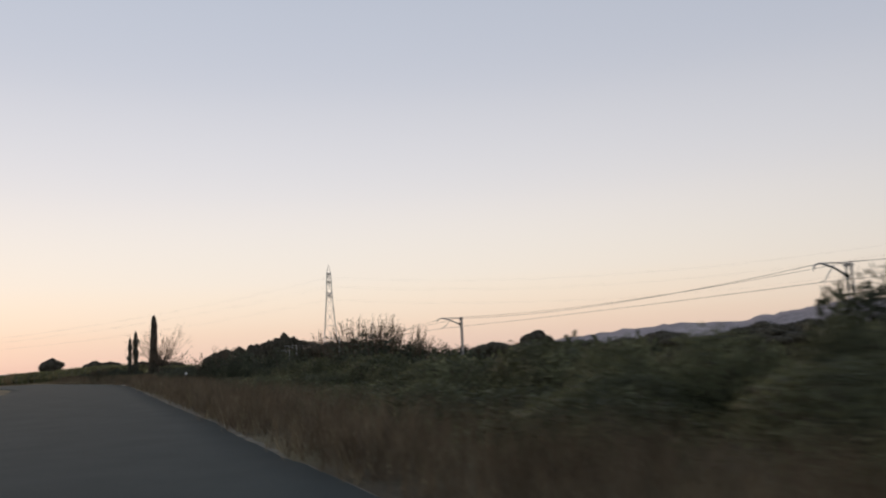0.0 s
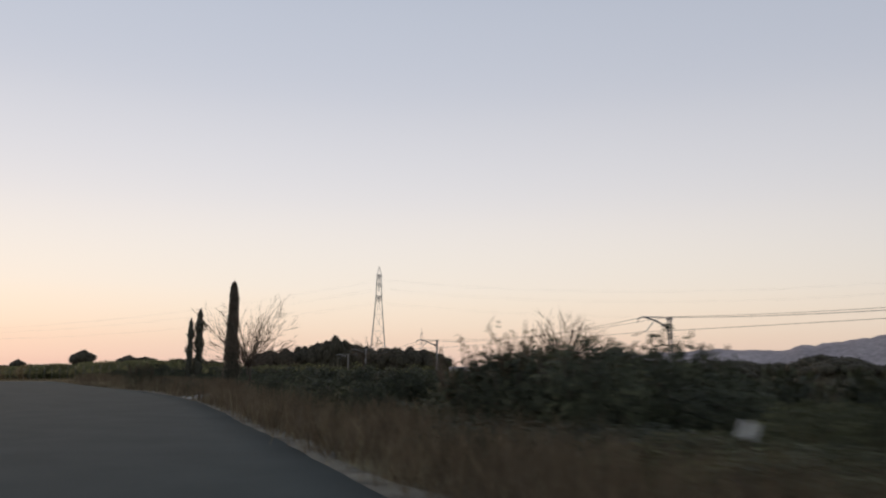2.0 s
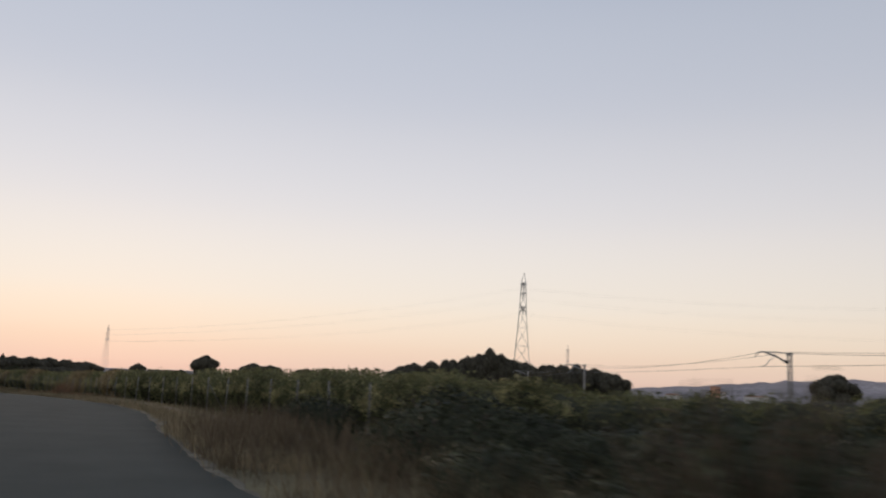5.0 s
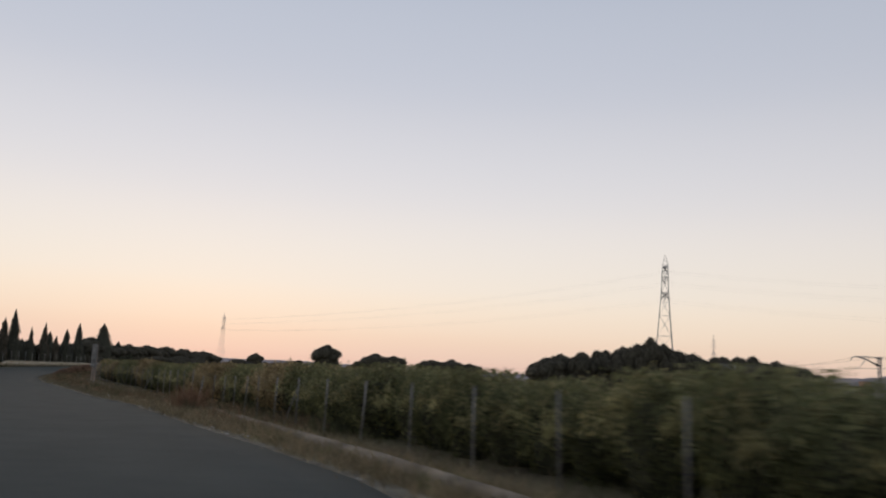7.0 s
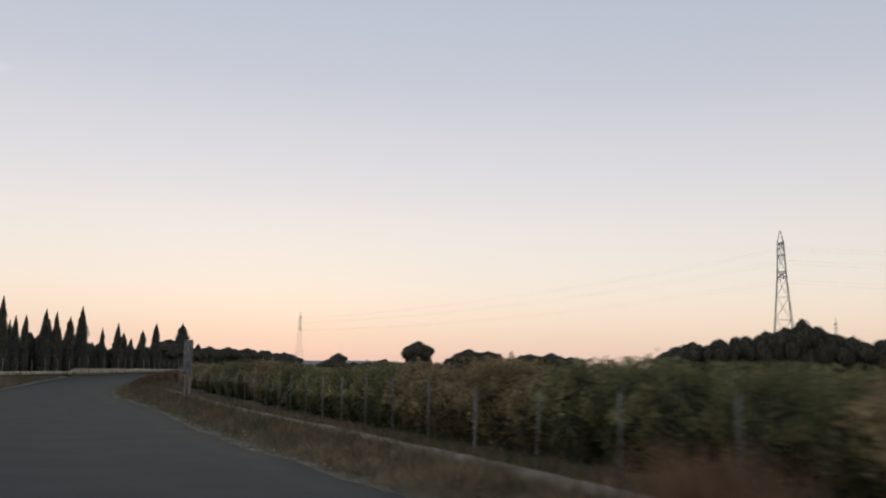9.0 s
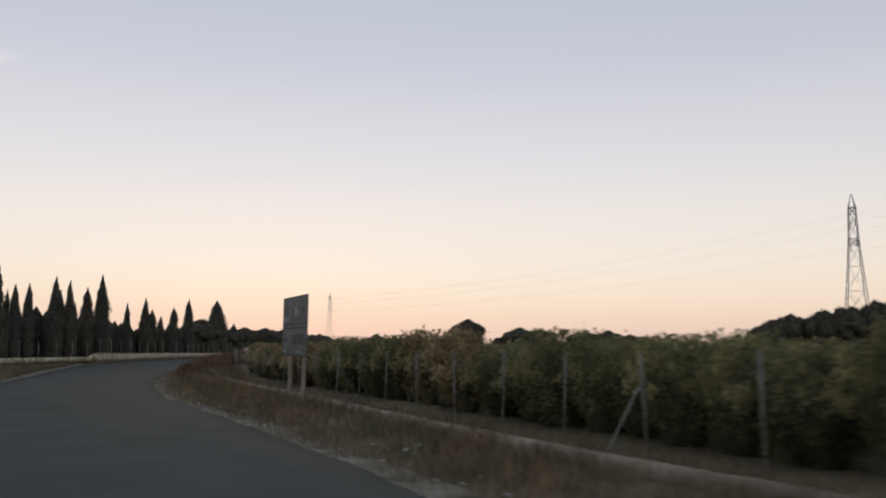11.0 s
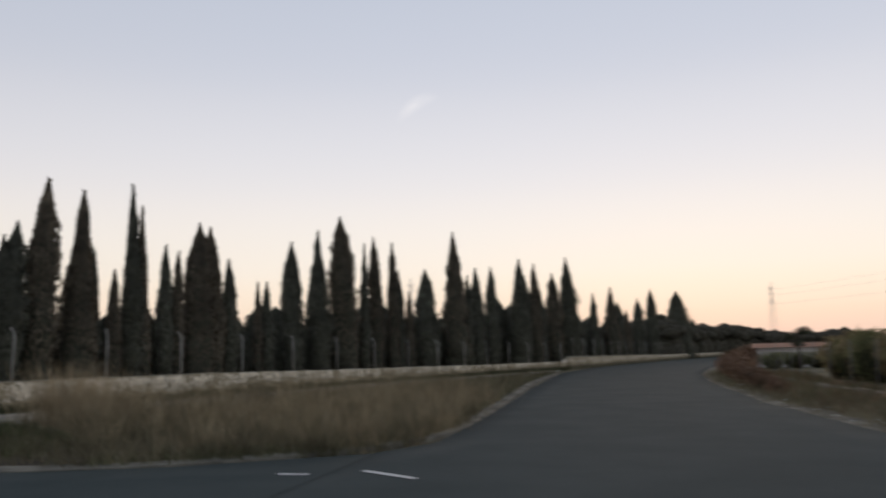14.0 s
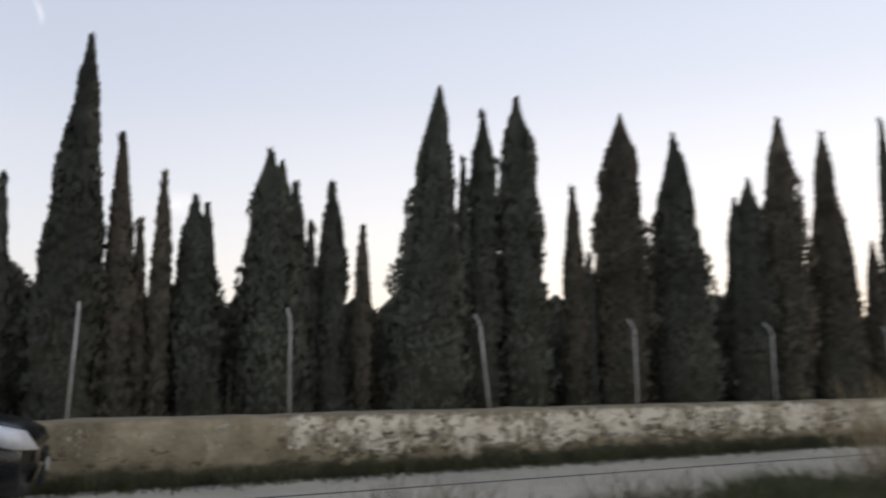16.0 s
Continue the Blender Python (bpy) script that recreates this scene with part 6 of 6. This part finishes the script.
# ---- far houses ----
def house(at, w, d, h, turn, label):
    e = thing("house", label, "house", "far houses", (at[0], at[1], float(zg(at[0], at[1])) - 0.1))
    e.rotation_euler = (0, 0, turn)
    part("wall", mesh("wall", *box_vf(0, 0, h / 2, w, d, h, 0.03), HOUSEW), e)
    v = [(-w / 2 - 0.3, -d / 2 - 0.3, h), (w / 2 + 0.3, -d / 2 - 0.3, h), (w / 2 + 0.3, d / 2 + 0.3, h), (-w / 2 - 0.3, d / 2 + 0.3, h), (-w / 2 - 0.3, 0, h + d * 0.1), (w / 2 + 0.3, 0, h + d * 0.1)]
    part("roof", mesh("roof", v, [(0, 1, 5, 4), (2, 3, 4, 5), (0, 4, 3), (1, 2, 5), (3, 2, 1, 0)], TILE), e)
    for k in range(max(1, int(w / 3))):
        x = -w / 2 + 1.4 + k * 3
        win = part("window", mesh("window", *box_vf(x, -d / 2 - 0.01, h * 0.55, 0.9, 0.06, min(1.0, h * 0.4), 0.01), DARKGLASS), e)
        part("sill", mesh("sill", *box_vf(x, -d / 2 - 0.06, h * 0.55 - min(1.0, h * 0.4) / 2 - 0.04, 1.1, 0.16, 0.06, 0.01), HOUSEW), win)


house((-33.4, 199.5), 4.6, 3.0, 1.35, 0.05, "low whitewashed house beyond the grove")
for x, y, w, h in ((323, 533, 14, 9), (345, 520, 22, 7), (300, 548, 10, 6), (380, 500, 16, 8)):
    house((x, y), w, 9, h, 0.6, "pale far house on the edge of a town")
    if w == 14:
        tower = thing("tower", "narrow terracotta tower block in the far town", "tower", "far houses", (x - 6, y - 8, float(zg(x, y)) - 0.1))
        part("wall", mesh("wall", *box_vf(0, 0, 6.2, 4.6, 4.6, 12.4, 0.05), TOWER), tower)
        part("parapet", mesh("parapet", *box_vf(0, 0, 12.5, 4.9, 4.9, 0.5, 0.05), TOWER), tower)
        for k in range(4):
            for sx in (-1.1, 1.1):
                part("window", mesh("window", *box_vf(sx, -2.31, 2.4 + 2.7 * k, 0.9, 0.08, 1.2, 0.01), DARKGLASS), tower)


# ---- the black car by the wall ----
CARP = mat("black_car_paint", (0.012, 0.013, 0.015), 0.22, 2, 0.1, 40, 0.0, 0.5)
CARG = mat("car_glass", (0.02, 0.022, 0.025), 0.06, 1, 0.1, 5, 0.0, 0.5)
LAMP = mat("clear_headlamp", (0.62, 0.64, 0.66), 0.2, 2, 0.08, 10, 0.0, 0.6)
TYRE = mat("tyre_rubber", (0.02, 0.02, 0.02), 0.85, 4, 0.2, 40, 0.3, 0.2)
BLACKP = mat("black_plastic", (0.02, 0.02, 0.021), 0.6, 6, 0.2, 60, 0.1, 0.3)


def car_body():
    """Lofted hatchback body, its nose towards +y, from cross sections along its length."""
    secs = [(2.05, 0.34, 0.62, 0.60), (2.00, 0.22, 0.72, 0.74), (1.85, 0.20, 0.80, 0.82), (1.45, 0.20, 0.90, 0.86), (1.0, 0.20, 0.98, 0.88), (0.75, 0.20, 1.02, 0.88),
            (0.0, 0.20, 1.02, 0.89), (-1.0, 0.20, 1.02, 0.88), (-1.7, 0.22, 1.0, 0.85), (-2.0, 0.30, 0.95, 0.78)]
    v, f = [], []
    for y, z0, z1, w in secs:
        ring = [(-w * 0.86, z0), (-w, z0 + 0.14), (-w, (z0 + z1) / 2), (-w * 0.96, z1 - 0.10), (-w * 0.80, z1 - 0.02), (0, z1 + 0.02), (w * 0.80, z1 - 0.02), (w * 0.96, z1 - 0.10), (w, (z0 + z1) / 2), (w, z0 + 0.14), (w * 0.86, z0)]
        v += [(x, y - (0.0 if y < 1.9 else 0.12 * (x / max(w, 0.1)) ** 2), z) for x, z in ring]
    k = 11
    for i in range(len(secs) - 1):
        for j in range(k):
            f.append((i * k + j, (i + 1) * k + j, (i + 1) * k + (j + 1) % k, i * k + (j + 1) % k))
    f.append(tuple(range(k)))
    f.append(tuple(range((len(secs) - 1) * k, len(secs) * k))[::-1])
    return mesh("body", v, f, CARP, True)


def car_cabin():
    lo = [(-0.80, 0.95, 1.0), (0.80, 0.95, 1.0), (0.82, -1.85, 0.98), (-0.82, -1.85, 0.98)]
    hi = [(-0.58, 0.10, 1.44), (0.58, 0.10, 1.44), (0.60, -1.35, 1.42), (-0.60, -1.35, 1.42)]
    v = lo + hi
    return mesh("windows", v, [(0, 1, 5, 4), (1, 2, 6, 5), (2, 3, 7, 6), (3, 0, 4, 7)], CARG), mesh("roof", *box_vf(0, -0.62, 1.445, 1.2, 1.5, 0.05, 0.02), CARP)


car = thing("car", "black hatchback car with clear headlamps on the lane", "car", "", (0, 0, 0))
part("body", car_body(), car)
gl, rf = car_cabin()
part("windows", gl, car)
part("roof", rf, car)
for s in (-1, 1):
    lv = [(s * 0.66, 1.965, 0.575), (s * 0.80, 1.80, 0.585), (s * 0.865, 1.45, 0.675), (s * 0.86, 1.28, 0.80), (s * 0.80, 1.55, 0.815), (s * 0.70, 1.86, 0.73)]
    top = [(a * 1.05, b + 0.03, c + 0.012) for a, b, c in lv]
    mid = tuple(sum(p[k] for p in top) / 6 * (1.14 if k == 0 else 1.015 if k == 1 else 1.0) for k in range(3))
    f = [tuple(range(6))[::-1]] + [(i, (i + 1) % 6, 6 + (i + 1) % 6, 6 + i) for i in range(6)] + [(6 + i, 6 + (i + 1) % 6, 12) for i in range(6)]
    hl = part("headlight", mesh("headlight", lv + top + [mid], f, LAMP, True), car, "clear glass headlamp")
    for y in (1.28, -1.32):
        bm = bmesh.new()
        bmesh.ops.create_cone(bm, cap_ends=True, segments=28, radius1=0.31, radius2=0.31, depth=0.2, matrix=Matrix.Translation((s * 0.80, y, 0.31)) @ Matrix.Rotation(radians(90), 4, "Y"))
        bmesh.ops.bevel(bm, geom=[e_ for e_ in bm.edges if len(e_.link_faces) == 2 and e_.calc_face_angle() > 1], offset=0.03, segments=2, affect="EDGES")
        me = bpy.data.meshes.new("tyre")
        bm.to_mesh(me)
        bm.free()
        me.materials.append(TYRE)
        wh = part("wheel", me, car)
        part("rim", mesh("rim", *tube([(s * 0.89, y, 0.31), (s * 0.915, y, 0.31)], [0.20, 0.17], 20), STEEL, True), wh)
part("grille", mesh("grille", *box_vf(0, 2.015, 0.50, 0.85, 0.05, 0.10, 0.015), BLACKP), car)
part("lower_grille", mesh("lower_grille", *box_vf(0, 2.01, 0.31, 1.0, 0.05, 0.12, 0.015), BLACKP), car)
part("number_plate", mesh("number_plate", *box_vf(0, 2.045, 0.405, 0.5, 0.02, 0.09, 0.004), PAINT), car)
car.location = (-45.45, 139.85, float(zg(-45.45, 139.8)) + 0.014)
car.scale = (0.87, 0.87, 0.87)


# ---- wisps of high cloud ----
WISPM = bpy.data.materials.new("thin_cloud")
WISPM.use_nodes = True
n, l = WISPM.node_tree.nodes, WISPM.node_tree.links
n.clear()
co = n.new("ShaderNodeTexCoord")
nz = n.new("ShaderNodeTexNoise")
nz.inputs["Scale"].default_value, nz.inputs["Detail"].default_value = 0.02, 4
l.new(co.outputs["Object"], nz.inputs["Vector"])
gr = n.new("ShaderNodeTexGradient")
gr.gradient_type = "SPHERICAL"
l.new(co.outputs["UV"], gr.inputs["Vector"])
mu = n.new("ShaderNodeMath")
mu.operation = "MULTIPLY"
l.new(nz.outputs["Fac"], mu.inputs[0])
l.new(gr.outputs["Fac"], mu.inputs[1])
# sunlight on the wisps is given as a glow of their own
em = n.new("ShaderNodeEmission")
em.inputs["Color"].default_value = (1.0, 0.95, 0.93, 1)
em.inputs["Strength"].default_value = 0.98
tp = n.new("ShaderNodeBsdfTransparent")
mxs = n.new("ShaderNodeMixShader")
mu2 = n.new("ShaderNodeMath")
mu2.operation = "MULTIPLY"
mu2.inputs[1].default_value = 0.5
l.new(mu.outputs[0], mu2.inputs[0])
l.new(mu2.outputs[0], mxs.inputs["Fac"])
l.new(tp.outputs[0], mxs.inputs[1])
l.new(em.outputs[0], mxs.inputs[2])
ow = n.new("ShaderNodeOutputMaterial")
l.new(mxs.outputs[0], ow.inputs["Surface"])


def wisp(way, length, width, turn):
    """A gently bent strip of cloud, far off, across the line of sight."""
    d = Vector(way).normalized()
    right = d.cross(Vector((0, 0, 1))).normalized()
    up = right.cross(d)
    a = math.cos(turn) * right + math.sin(turn) * up
    b = -math.sin(turn) * right + math.cos(turn) * up
    c = Vector((-30, 135, 0)) + d * 3000
    v, f, uv = [], [], []
    for i in range(13):
        for j in range(5):
            u, w = i / 6 - 1, j / 2 - 1
            v.append(tuple(a * (u * length / 2) + b * (w * width / 2 - 0.12 * length * u * u) + d * (20 * w)))
            uv.append((u, w))
    for i in range(12):
        for j in range(4):
            f.append((i * 5 + j, i * 5 + j + 1, (i + 1) * 5 + j + 1, (i + 1) * 5 + j))
    me = mesh("cloud_wisp", v, f, WISPM, True)
    layer = me.uv_layers.new(name="UVMap")
    for lp_ in me.loops:
        layer.data[lp_.index].uv = uv[lp_.vertex_index]
    ob = tagged(new("cloud_wisp", me), "thin pale wisp of evening cloud", "cloud", "wisps of cloud", "structure")
    ob.location = c
    ob.visible_shadow = False


wisp((-0.428, 0.851, 0.305), 190, 60, 0.55)
wisp((-0.917, -0.061, 0.395), 110, 26, -1.2)
wisp((-0.974, 0.095, 0.207), 220, 110, 0.1)

# the whole plan is laid out in camera-height units; SIZE brings it to metres
for ob in list(scene.objects):
    if ob.parent is None and ob.type in {"MESH", "EMPTY"}:
        ob.matrix_basis = Matrix.Scale(SIZE, 4) @ ob.matrix_basis
